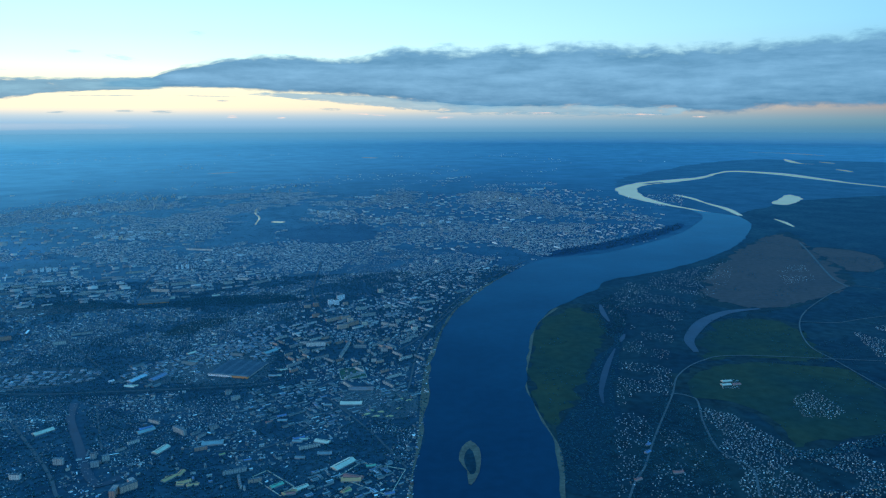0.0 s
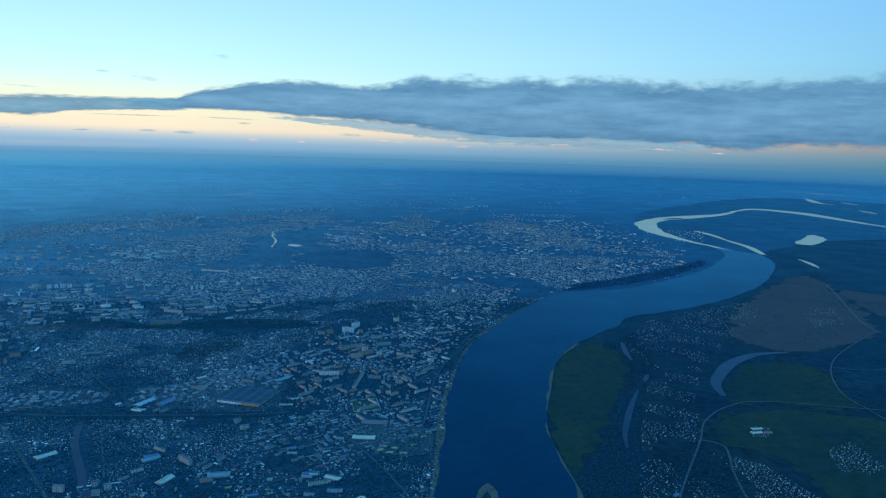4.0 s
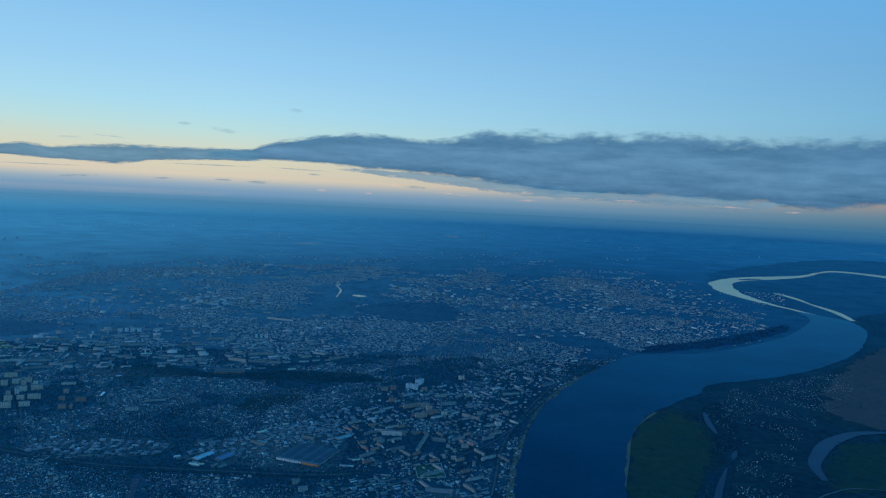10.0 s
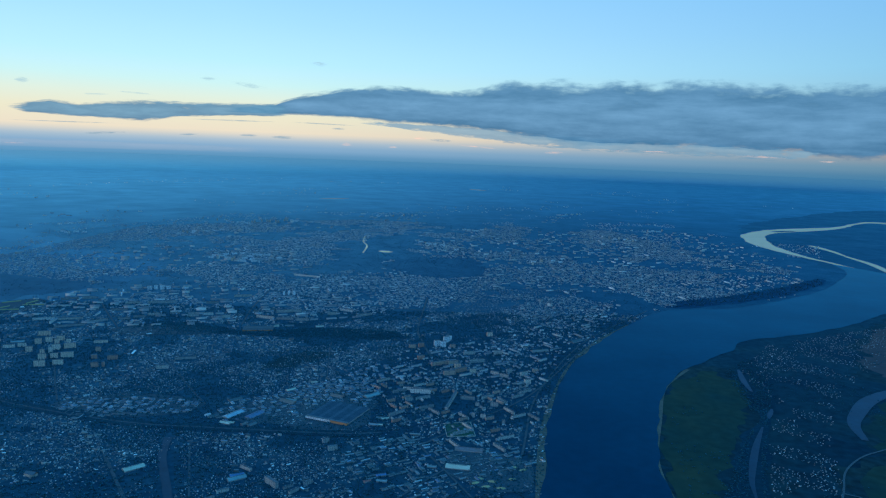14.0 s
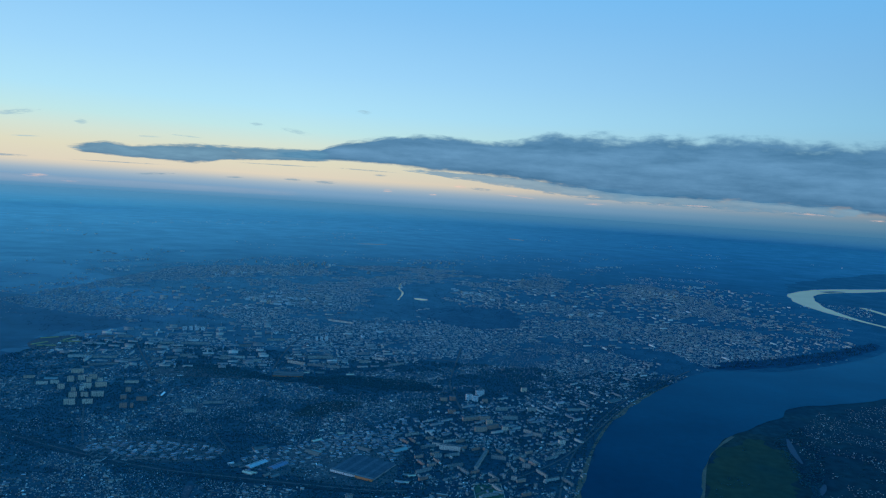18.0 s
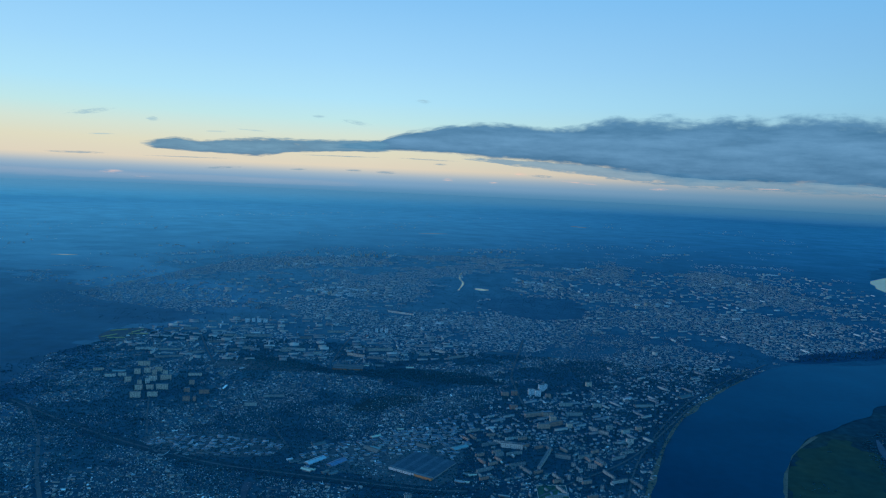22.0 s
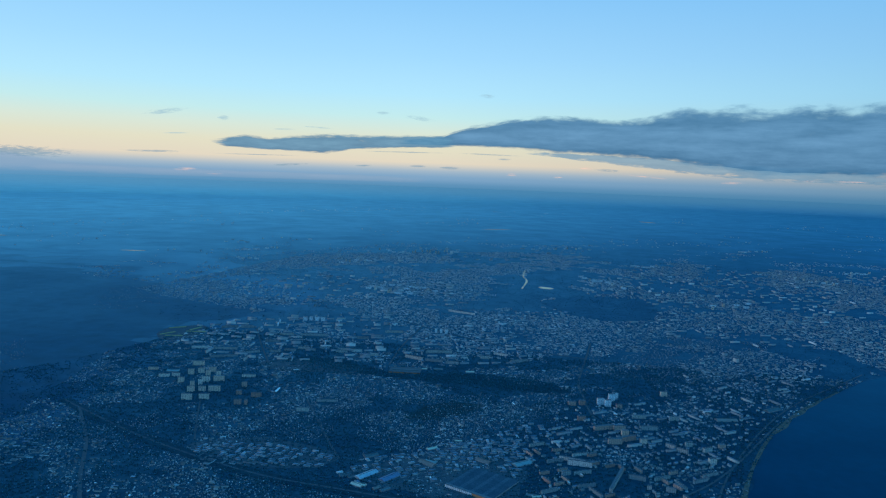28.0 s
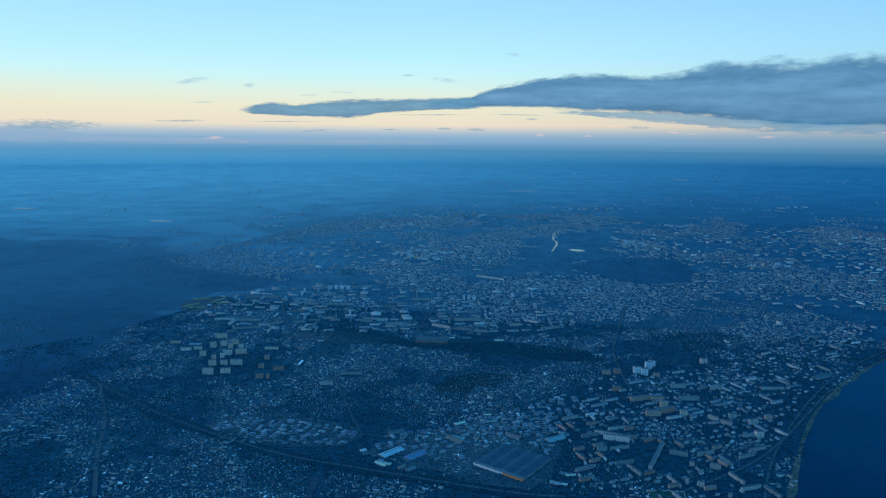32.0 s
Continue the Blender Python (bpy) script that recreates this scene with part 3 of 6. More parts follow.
patch("wood_park", [(-27.0, 304.0), (-14.0, 324.0), (6.0, 330.0), (21.0, 309.0), (17.0, 280.0), (0.0, 271.0), (-16.0, 280.0)], 0.05, M["park"], "dark park among the streets", "wood", rag=13, scale=0.07, step=1.0)
patch("wood_riverside", [(77.9, 229.3), (102.6, 238.0), (134.3, 259.5), (163.3, 287.2), (169.3, 301.3), (139.4, 275.9), (109.0, 253.9), (83.3, 238.9)], 0.05, M["far_wood"], "dark trees on the river bank", "wood", rag=2)
strip("river_beach_west", [(x - 0.4, y) for x, y in WEST[2:11]], 1.5, 0.045, M["sand"], "narrow sandy beach along the river", "beach", taper=lambda s: 0.8 + 0.4 * math.sin(17 * s))
strip("river_beach_east", EAST[4:11], 1.2, 0.05, M["sand"], "pale sandy bank along the meadow", "beach", taper=lambda s: 0.75 + 0.45 * math.sin(13 * s))
patch("island_sand", [(19.5, 84.0), (20.3, 80.9), (19.5, 76.4), (17.3, 71.0), (16.2, 70.4), (16.7, 74.3), (16.4, 77.9), (17.7, 81.9)], 0.13, M["sand"], "small sandy island in the river", "island", rag=0.5)
patch("island_wood", [(18.8, 81.2), (19.0, 78.3), (18.1, 74.1), (17.0, 73.1), (17.0, 76.5), (17.7, 79.5)], 0.145, M["wood"], "dark scrub on the sandy island", "scrub", rag=0.4)

strip("road_bank", [(36.5, 62.5), (40.1, 67.9), (42.7, 70.8), (49.5, 81.0), (60.1, 96.0), (66.2, 105.3), (75.0, 112.3), (85.3, 114.2), (113.5, 105.7)], 0.32, 0.09, M["pale_road"], "pale road over the meadows")
strip("road_ring", [(162.3, 162.8), (154.4, 167.1), (129.7, 149.7), (115.0, 135.4), (104.9, 118.7), (103.2, 107.5), (101.2, 91.8)], 0.32, 0.10, M["pale_road"], "pale curved road over the meadows")
strip("road_cross", [(115.0, 135.4), (123.4, 133.0), (131.2, 134.7), (140.5, 136.3)], 0.32, 0.09, M["pale_road"], "pale road over the meadows")
strip("road_village", [(60.5, 96.8), (63.5, 93.8), (59.4, 83.7), (56.6, 73.8), (58.2, 68.2), (54.5, 60.6)], 0.36, 0.09, M["pale_road"], "narrow village street")
strip("road_far", [(154.4, 167.1), (159.3, 180.7), (182.4, 222.7), (191.8, 240.7)], 0.72, 0.09, M["pale_road"], "pale country road")
RAIL = [(-114.4, 138.3), (-107.8, 134.9), (-83.1, 123.9), (-58.9, 116.6), (-42.8, 115.1), (-20.0, 114.1), (-12.1, 115.1)]
strip("railway", RAIL, 2.6, 0.08, M["wood"], "dark railway corridor through the town", "railway")
strip("railway_track", RAIL, 0.5, 0.1, M["yard"], "railway track bed of grey ballast", "railway")
CITY_ROADS = [([(4.4, 154.8), (-2.8, 162.1), (-5.8, 176.0), (-7.4, 188.7), (-6.2, 213.2), (-5.2, 233.8)], 1.1), ([(-87.9, 180.0), (-97.7, 195.3), (-109.0, 213.9)], 0.9), ([(-65.6, 154.5), (-59.7, 145.5), (-51.6, 133.0), (-47.0, 126.3)], 0.8),
              ([(-57.0, 188.2), (-59.6, 210.2), (-60.7, 237.1)], 1.0), ([(-107.8, 134.9), (-94.2, 120.7), (-84.1, 107.3), (-75.5, 97.0)], 1.2), ([(-88.6, 149.7), (-81.2, 136.0), (-75.4, 126.1)], 0.7),
              ([(-85.0, 175.5), (-73.5, 184.4), (-66.4, 195.2)], 1.0), ([(-6.2, 213.2), (-24.6, 217.3), (-42.7, 226.2), (-69.3, 243.6)], 1.0), ([(-26.3, 144.5), (-28.8, 165.3), (-29.5, 173.2)], 0.6),
              ([(35.5, 172.3), (18.0, 137.8), (4.0, 120.9), (-5.1, 109.9)], 0.8), ([(68.5, 223.3), (39.1, 182.0), (19.9, 139.7), (12.1, 107.0)], 0.7), ([(-55.7, 103.2), (-43.9, 85.4), (-39.2, 76.4)], 0.9), ([(-5.1, 109.9), (3.5, 90.9), (8.5, 76.6)], 0.7),
              ([(-43.8, 108.4), (-37.4, 89.7)], 0.6), ([(-20.2, 86.8), (-11.7, 87.3), (-1.0, 101.1)], 0.6)]
for line, w in CITY_ROADS:
    strip("road_street", line, w * 0.55, 0.09, M["road"], "grey town street")
patch("yard_works", [(-43.2, 121.1), (-35.1, 132.6), (-24.1, 138.3), (-13.6, 131.7), (-15.8, 119.1), (-20.0, 114.4), (-30.7, 116.7)], 0.05, M["yard"], "gravel yard of the works", "yard", rag=2)
patch("yard_depot", [(-74.9, 123.6), (-66.3, 130.1), (-48.3, 128.8), (-47.9, 123.0), (-59.9, 118.4)], 0.05, M["yard"], "gravel yard of the depot", "yard", rag=2)
patch("yard_sand", [(1.3, 108.8), (9.8, 107.4), (13.6, 101.7), (11.9, 94.0), (2.8, 96.7), (-0.9, 102.4)], 0.05, M["yard"], "yard with heaps of orange sand", "yard", rag=1.5)
patch("yard_market", [(-130.2, 193.7), (-135.2, 205.9), (-127.9, 213.1), (-121.5, 206.1), (-122.7, 193.2)], 0.06, M["yard"], "yellow sandy ground of the market", "yard", rag=1.5)
patch("yard_square", [(-90.2, 179.4), (-77.3, 186.0), (-61.9, 182.4), (-66.9, 175.8), (-82.5, 173.7)], 0.05, M["yard"], "wide grey square with parked rows", "yard", rag=1.5)
pitch = mesh_object("pitch_stadium", [(-0.1, 114.4, 0.085), (4.6, 114.9, 0.085), (4.0, 120.9, 0.085), (-0.6, 120.0, 0.085)], [(0, 1, 2, 3)], M["pitch"])
tagged(pitch, "dark green rectangular sports pitch", "pitch", kind="structure")
patch("field_gap", [(-42.3, 150.6), (-39.8, 159.1), (-28.7, 164.6), (-29.8, 157.7), (-36.7, 151.6)], 0.06, M["verge"], "open grassy ground among the houses", "field", rag=2)


# ---------------------------------------------------------------- building blocks
def box_faces(bm, x0, x1, y0, y1, z0, z1):
    v = [bm.verts.new((x, y, z)) for z in (z0, z1) for x, y in ((x0, y0), (x1, y0), (x1, y1), (x0, y1))]
    for q in ((3, 2, 1, 0), (4, 5, 6, 7), (0, 1, 5, 4), (1, 2, 6, 5), (2, 3, 7, 6), (3, 0, 4, 7)):
        bm.faces.new([v[i] for i in q])


def gable(bm, x0, x1, y0, y1, z, h, over=0.015):
    """A ridged roof along x with eaves."""
    x0, x1, y0, y1 = x0 - over, x1 + over, y0 - over, y1 + over
    ym = (y0 + y1) / 2
    v = [bm.verts.new(p) for p in ((x0, y0, z), (x1, y0, z), (x1, y1, z), (x0, y1, z), (x0, ym, z + h), (x1, ym, z + h))]
    for q in ((0, 1, 5, 4), (2, 3, 4, 5), (1, 2, 5), (3, 0, 4), (3, 2, 1, 0)):
        bm.faces.new([v[i] for i in q])


def part(name, build, mat, parent, label=""):
    bm = bmesh.new()
    build(bm)
    me = bpy.data.meshes.new(name)
    bm.to_mesh(me)
    bm.free()
    me.materials.append(mat)
    ob = new(name, me)
    ob.parent = parent
    return tagged(ob, label) if label else ob


def thing(name, label, category, group=""):
    return tagged(new(name), label, category, group)


def block(name, length, depth, storeys, wall, label, category, group, heads=2, roof="flat", notch=False):
    """A block of flats: walls, a roof slab with its parapet, stair heads."""
    ob = thing(name, label, category, group)
    h, L, D = storeys * 0.10 + 0.06, length / 2, depth / 2
    part("wall", lambda bm: box_faces(bm, -L, L, -D, D, 0, h), M[wall], ob)
    if notch:
        part("wing", lambda bm: box_faces(bm, L - depth, L, D, D + depth * 1.2, 0, h), M[wall], ob)
    if roof == "flat":
        def slab(bm):
            box_faces(bm, -L - 0.01, L + 0.01, -D - 0.01, D + 0.01, h, h + 0.025)
        part("roof", slab, M["flat"], ob)
        for k in range(heads):
            x = -L + length * (k + 0.5) / heads
            part("stair_head", lambda bm: box_faces(bm, x - 0.06, x + 0.06, -0.05, 0.05, h + 0.025, h + 0.085), M["smoke_stack"], ob)
    else:
        part("roof", lambda bm: gable(bm, -L, L, -D, D, h, depth * 0.3), M["metal"], ob)
    return ob


def shed(name, length, depth, height, mat, label, group, bays=1):
    ob = thing(name, label, "industrial hall", group)
    L, D = length / 2, depth / 2
    part("wall", lambda bm: box_faces(bm, -L, L, -D, D, 0, height), M["smoke_stack"], ob)
    for k in range(bays):
        y0, y1 = -D + depth * k / bays, -D + depth * (k + 1) / bays
        roof = part("roof", lambda bm: gable(bm, -L, L, y0, y1, height, (y1 - y0) * 0.18), M[mat], ob)
        part("roof_light", lambda bm: box_faces(bm, -L * 0.8, L * 0.8, (y0 + y1) / 2 - 0.03, (y0 + y1) / 2 + 0.03, height + (y1 - y0) * 0.17, height + (y1 - y0) * 0.18 + 0.04), M["flat"], roof)
    return ob


def house(label, roof, L, D, h):
    ob = thing("house", label, "house", "houses of the town")
    part("wall", lambda bm: box_faces(bm, -L, L, -D, D, 0, h), M["walls"], ob)
    part("roof", lambda bm: gable(bm, -L, L, -D, D, h, D * 0.8), M[roof], ob)
    part("chimney", lambda bm: box_faces(bm, L * 0.3, L * 0.3 + 0.025, -0.05, -0.025, h, h + D * 0.9), M["orange"], ob)
    return ob


def at(x, y, a, z=0.02):
    return pose(x, y, z, 0, 0, a)


# ---------------------------------------------------------------- the districts
R = random.Random(11)


def outline(line):
    return np.array([(p.x, p.y) for p in line])


def inside(pts, poly):
    x, y = pts[:, 0], pts[:, 1]
    hit = np.zeros(len(pts), bool)
    j = len(poly) - 1
    for i in range(len(poly)):
        xi, yi, xj, yj = *poly[i], *poly[j]
        if yi != yj:
            hit ^= ((yi > y) != (yj > y)) & (x < (xj - xi) * (y - yi) / (yj - yi) + xi)
        j = i
    return hit


RIVER = outline(curve_points(WEST) + curve_points(EAST)[::-1])
LOOP = outline(curve_points(LOOP_OUT) + curve_points(LOOP_IN)[::-1])
KEEP_OUT = []           # plots of the landmarks: x, y, radius
STREETS = [outline(curve_points(line, 1.5)) for line, w in CITY_ROADS]


def free(pts, margin=0.5):
    ok = ~inside(pts, RIVER) & ~inside(pts, LOOP)
    for x, y, r in KEEP_OUT:
        ok &= (pts[:, 0] - x) ** 2 + (pts[:, 1] - y) ** 2 > r * r
    for line in STREETS:
        lo, hi = line.min(0) - 2, line.max(0) + 2
        near = np.where(ok & (pts[:, 0] > lo[0]) & (pts[:, 0] < hi[0]) & (pts[:, 1] > lo[1]) & (pts[:, 1] < hi[1]))[0]
        if len(near):
            d = np.sqrt(((pts[near, None] - line[None]) ** 2).sum(2)).min(1)
            ok[near[d < margin]] = False
    return ok


def plots(poly, du, dv, angle, jitter=0.25, keep=1.0, margin=0.6, gap=0.0, clump=0.0):
    """Places on a grid of streets inside a district, some left empty; gap opens every fifth row to a street."""
    poly = np.array(poly)
    a = radians(angle)
    c, s = math.cos(a), math.sin(a)
    m = poly.mean(0)
    q = (poly - m) @ np.array([[c, -s], [s, c]])
    u = np.arange(q[:, 0].min(), q[:, 0].max(), du)
    v = np.arange(q[:, 1].min(), q[:, 1].max(), dv)
    if gap:
        v = v + gap * np.floor(np.arange(len(v)) / 2)
        u = u + gap * np.floor(np.arange(len(u)) / 9)
    U_, V_ = np.meshgrid(u, v)
    rs = np.random.RandomState(len(u) * 7 + len(v))
    p = np.stack([U_.ravel(), V_.ravel()], 1)
    p = p + rs.uniform(-jitter, jitter, p.shape) * (du, dv)
    p = p @ np.array([[c, s], [-s, c]]) + m
    p = p[inside(p, poly)]
    k = rs.rand(len(p)) < keep
    if clump:
        k &= np.array([noise.noise((x * 0.16, y * 0.16, 2.5)) > clump - 0.5 for x, y in p], bool) if len(p) else k
    p = p[k]
    return p[free(p, margin)]


# ---------------------------------------------------------------- landmarks
GROUPS = {"cream": "cream tower blocks on the west side", "brick": "brick tower blocks", "panel": "panel-built blocks of flats", "white": "white tower blocks"}


def landmarks(rows, wall, storeys, depth, label, category="block of flats", heads=2, name="apartment_block", notch=False):
    """Blocks of flats on plots given by the middle, length and angle of the side that faces the river end of the town."""
    depth *= 0.62
    for k, (x, y, length, angle) in enumerate(rows):
        length *= 0.86
        ob = block(name, length, depth, storeys + k % 3 - 1, wall, label, category, GROUPS[wall], heads, notch=notch)
        a = radians(angle)
        x, y = x - math.sin(a) * depth / 2, y + math.cos(a) * depth / 2
        ob.matrix_basis = at(x, y, angle)
        KEEP_OUT.append((x, y, max(length, depth) / 2 + 0.2))


landmarks([(-102.7, 170.9, 3.3, 16), (-98.5, 156.8, 1.6, 18), (-92.3, 151.1, 1.8, 16), (-90.3, 152.4, 1.7, 13), (-87.7, 153.2, 3.0, 15), (-90.1, 146.1, 2.5, 16), (-86.9, 147.7, 2.4, 17), (-90.9, 160.6, 2.9, 16), (-93.3, 158.9, 2.1, 17), (-94.5, 155.1, 1.0, 17), (-93.4, 156.7, 1.0, 17), (-95.7, 163.8, 1.2, 20), (-93.2, 164.5, 1.2, 20), (-98.4, 165.2, 1.7, 17), (-100.0, 163.3, 1.6, 18), (-96.5, 167.1, 2.0, 18)],
          "cream", 12, 1.0, "tall cream panel-built block of flats beside its twins", name="tower_block")
landmarks([(-110.8, 163.7, 2.8, 17), (-104.8, 159.4, 2.8, 17), (-102.4, 160.6, 2.1, 17), (-85.9, 165.8, 3.7, 16)], "cream", 7, 0.9, "long cream panel-built block of flats", heads=3)
landmarks([(-81.3, 152.8, 1.4, 17), (-78.3, 146.8, 1.7, 17), (-83.0, 158.4, 1.3, 18), (-77.0, 152.7, 2.5, 16), (-76.6, 147.2, 0.6, 9)], "brick", 10, 1.0, "orange brick tower block above low houses", name="tower_block")
landmarks([(-101.0, 180.5, 8.2, 31), (-96.3, 186.6, 5.7, 46), (-111.4, 186.3, 6.3, 17), (-104.8, 187.9, 7.1, 17), (-117.8, 212.9, 6.0, 31), (-112.7, 214.7, 4.6, 18), (-90.7, 189.8, 3.7, 17), (-87.5, 192.4, 3.6, 18), (-84.7, 195.6, 3.7, 17), (-96.8, 200.6, 5.1, 17), (-96.8, 209.9, 5.0, 16), (-88.6, 211.8, 9.7, 17), (-79.5, 198.2, 3.2, 16), (-73.4, 195.9, 3.8, 17), (-63.4, 147.2, 3.2, 16), (-60.9, 154.6, 5.5, 17)],
          "panel", 6, 0.75, "long pale panel-built block of flats on a courtyard", heads=4)
landmarks([(-100.5, 231.9, 1.7, 17), (-98.6, 232.6, 1.4, 17), (-96.5, 232.6, 1.7, 17), (-94.5, 233.2, 1.7, 17)], "white", 14, 1.0, "tall white tower block in a row of four", name="tower_block")
landmarks([(-54.1, 229.9, 0.8, 14), (-52.5, 230.3, 0.9, 18), (-50.8, 230.3, 1.0, 17)], "white", 15, 1.2, "tall white tower block in a row of three", name="tower_block", heads=1)
landmarks([(-1.9, 172.7, 1.7, 17), (-0.3, 171.7, 1.6, 14), (0.6, 176.2, 1.7, 17), (1.4, 177.9, 1.5, 20)], "white", 15, 1.3, "tall white tower block of a large group", name="tower_block")
landmarks([(2.2, 171.5, 1.4, 17), (-8.2, 169.8, 2.0, 15), (-6.0, 171.0, 1.6, 15), (21.0, 152.8, 1.5, 16), (3.2, 151.1, 4.9, 39), (1.9, 156.7, 2.8, 17), (-1.1, 156.3, 5.3, 29), (-5.8, 160.3, 2.0, 18), (0.9, 148.9, 3.1, 17)], "brick", 9, 1.1, "orange brick block of flats in the old centre")
landmarks([(18.1, 144.3, 1.6, 18), (12.8, 183.9, 1.8, 16), (2.9, 153.7, 1.6, 14), (6.3, 150.5, 1.5, 16)], "cream", 11, 1.2, "pale yellow tower block near the river", name="tower_block")
landmarks([(6.2, 165.7, 3.5, 16), (14.8, 152.0, 1.6, 15), (18.1, 150.1, 2.4, 38), (11.1, 150.1, 2.3, -34), (13.1, 148.2, 2.4, -24), (-5.5, 136.1, 5.0, -3), (-7.6, 131.5, 1.8, 19), (7.8, 159.0, 4.4, 16), (13.5, 166.6, 2.5, 16)], "panel", 8, 0.8, "grey panel-built block of flats among trees", heads=3)
landmarks([(-66.8, 225.4, 6.6, 17), (-73.2, 213.4, 4.3, 18), (-52.5, 196.4, 6.6, -18), (-46.5, 195.4, 5.7, 0), (-41.2, 194.8, 4.1, 3), (-33.7, 203.3, 3.1, 15), (-30.1, 208.7, 5.0, -16), (-23.9, 203.0, 6.1, 36), (-47.2, 204.9, 8.7, 17), (-73.9, 198.1, 3.4, 17), (-69.7, 198.2, 3.4, 17), (-63.5, 195.5, 2.6, 18), (-53.0, 266.0, 13.1, -19)], "panel", 7, 0.8, "long pale panel-built block of flats on a courtyard", heads=4)
landmarks([(-36.9, 84.6, 1.3, 9), (-35.8, 86.3, 1.2, 20), (-27.0, 94.3, 3.4, -45), (-19.5, 107.1, 1.8, 19), (-21.1, 110.0, 1.3, 23), (-42.5, 86.2, 1.7, -10), (-47.0, 82.6, 1.7, -10), (-38.0, 87.3, 0.9, -13)], "panel", 8, 0.85, "pale panel-built block of flats standing among trees")
landmarks([(-34.5, 89.5, 1.9, 39), (-33.2, 91.8, 2.1, 35), (-32.0, 99.2, 2.7, -36), (-24.1, 93.7, 1.9, 43), (-23.0, 92.4, 2.1, 53), (-21.4, 95.0, 1.6, 43)], "panel", 4, 0.6, "low pale block of flats with a long roof")
landmarks([(-30.0, 76.7, 2.8, 35), (-31.8, 75.0, 0.9, -6)], "brick", 10, 1.3, "large orange brick block of flats", notch=True)
landmarks([(-6.9, 137.8, 5.5, -9), (1.0, 131.4, 11.3, 77), (4.8, 123.7, 0.7, -16), (6.0, 129.9, 0.9, -6), (4.2, 133.2, 3.3, -9), (9.4, 129.8, 1.8, -9), (10.4, 121.0, 0.7, -8), (6.7, 123.4, 1.2, -9)], "panel", 7, 0.75, "grey panel-built block of flats among trees")

# white high-rise estates far out, each a loose row of towers and slabs between two ends
ESTATES = [((-127, 457), (-98, 474), 13, 14), ((-150, 464), (-121, 446), 9, 9), ((-228, 413), (-210, 433), 9, 9), ((-207, 372), (-194, 379), 5, 6), ((-148, 386), (-127, 408), 11, 12), ((-104, 307), (-80, 299), 12, 10),
           ((-100, 314), (-72, 313), 9, 9), ((-14, 386), (9, 358), 11, 10), ((16, 448), (32, 455), 6, 9), ((-54, 524), (-12, 547), 11, 9), ((102, 594), (126, 607), 7, 9), ((142, 483), (160, 486), 7, 9), ((108, 432), (125, 420), 7, 9), ((40, 318), (62, 330), 6, 9)]
estate_slab = block("estate_block", 2.4, 0.4, 9, "white", "pale nine-storey slab of a far estate", "block of flats", "blocks of the far estates", 3)
estate_tower = block("tower_block", 0.9, 0.7, 13, "cream", "tall pale tower of a far estate", "block of flats", "blocks of the far estates", 1)
RE = random.Random(23)
first = {9: True, 13: True}
for (ax, ay), (bx, by), count, storeys in ESTATES:
    for k in range(count):
        f = (k + RE.uniform(0.1, 0.9)) / count
        x, y = ax + (bx - ax) * f + RE.uniform(-1.5, 1.5), ay + (by - ay) * f + RE.uniform(-5, 5)
        kind = 13 if RE.random() < (storeys - 6) / 10 else 9
        m = at(x, y, 14 + RE.uniform(-6, 6))
        if first[kind]:
            first[kind] = False
            (estate_tower if kind == 13 else estate_slab).matrix_basis = m
        else:
            copy_thing(estate_tower if kind == 13 else estate_slab, m)
        KEEP_OUT.append((x, y, 1.4))

HALLS = {
    "white_metal": ([(-48.5, 98.0, 3.1, 42), (-39.8, 117.2, 1.6, -11), (-27.9, 88.3, 2.8, 60)] + [(1.1, 101.2, 3.9, -9), (-0.2, 78.7, 3.9, 42), (-6.4, 73.0, 2.1, 31), (-6.8, 88.4, 1.3, -9), (-4.1, 86.8, 2.5, -29)] + [(-40.6, 116.8, 2.1, -19), (-12.8, 118.2, 1.4, -8), (-32.1, 135.4, 2.1, 45), (-28.4, 140.6, 1.4, 17), (-11.7, 121.3, 1.5, 23)] + [(-35.0, 188.0, 2.2, 16), (-47.1, 186.8, 1.7, 17)], "long white-roofed hall standing in a yard"),
    "blue_metal": ([(-31.2, 129.4, 2.1, -11), (-14.9, 133.3, 3.5, 46)] + [(-32.1, 95.6, 2.8, 35), (-20.9, 89.0, 3.3, 2)] + [(-10.6, 96.2, 1.6, -7), (-7.8, 87.8, 1.6, -11), (-3.0, 101.6, 1.5, -8)] + [(-105.3, 163.6, 3.0, 17)], "hall with a pale blue metal roof"),
    "metal": ([(-39.5, 121.0, 4.2, 60), (-35.5, 121.1, 3.8, 62), (-36.8, 117.0, 1.4, 56), (-35.3, 116.7, 1.8, 56), (-31.9, 128.3, 3.3, -27), (-41.7, 128.9, 2.6, 43), (-22.6, 132.4, 2.8, -26)] + [(-43.5, 187.9, 2.4, 17)] + [(-7.2, 82.2, 1.5, -11), (3.6, 116.9, 1.7, -7), (-13.8, 118.1, 1.8, -13), (-12.7, 121.5, 1.7, -7), (-3.5, 82.8, 2.2, -8), (3.2, 108.0, 4.7, -10)] + [(36.7, 180.8, 4.4, 43), (24.8, 169.8, 4.6, 16)], "grey metal-roofed industrial hall"),
    "orange": ([(0.2, 73.9, 2.8, -8), (-8.0, 72.0, 2.0, 24), (-0.3, 71.4, 1.6, 47)] + [(-25.0, 78.8, 2.0, 49), (-23.4, 76.8, 1.1, -10), (-21.6, 76.5, 1.5, -8)], "low hall with an orange-red roof"),
}
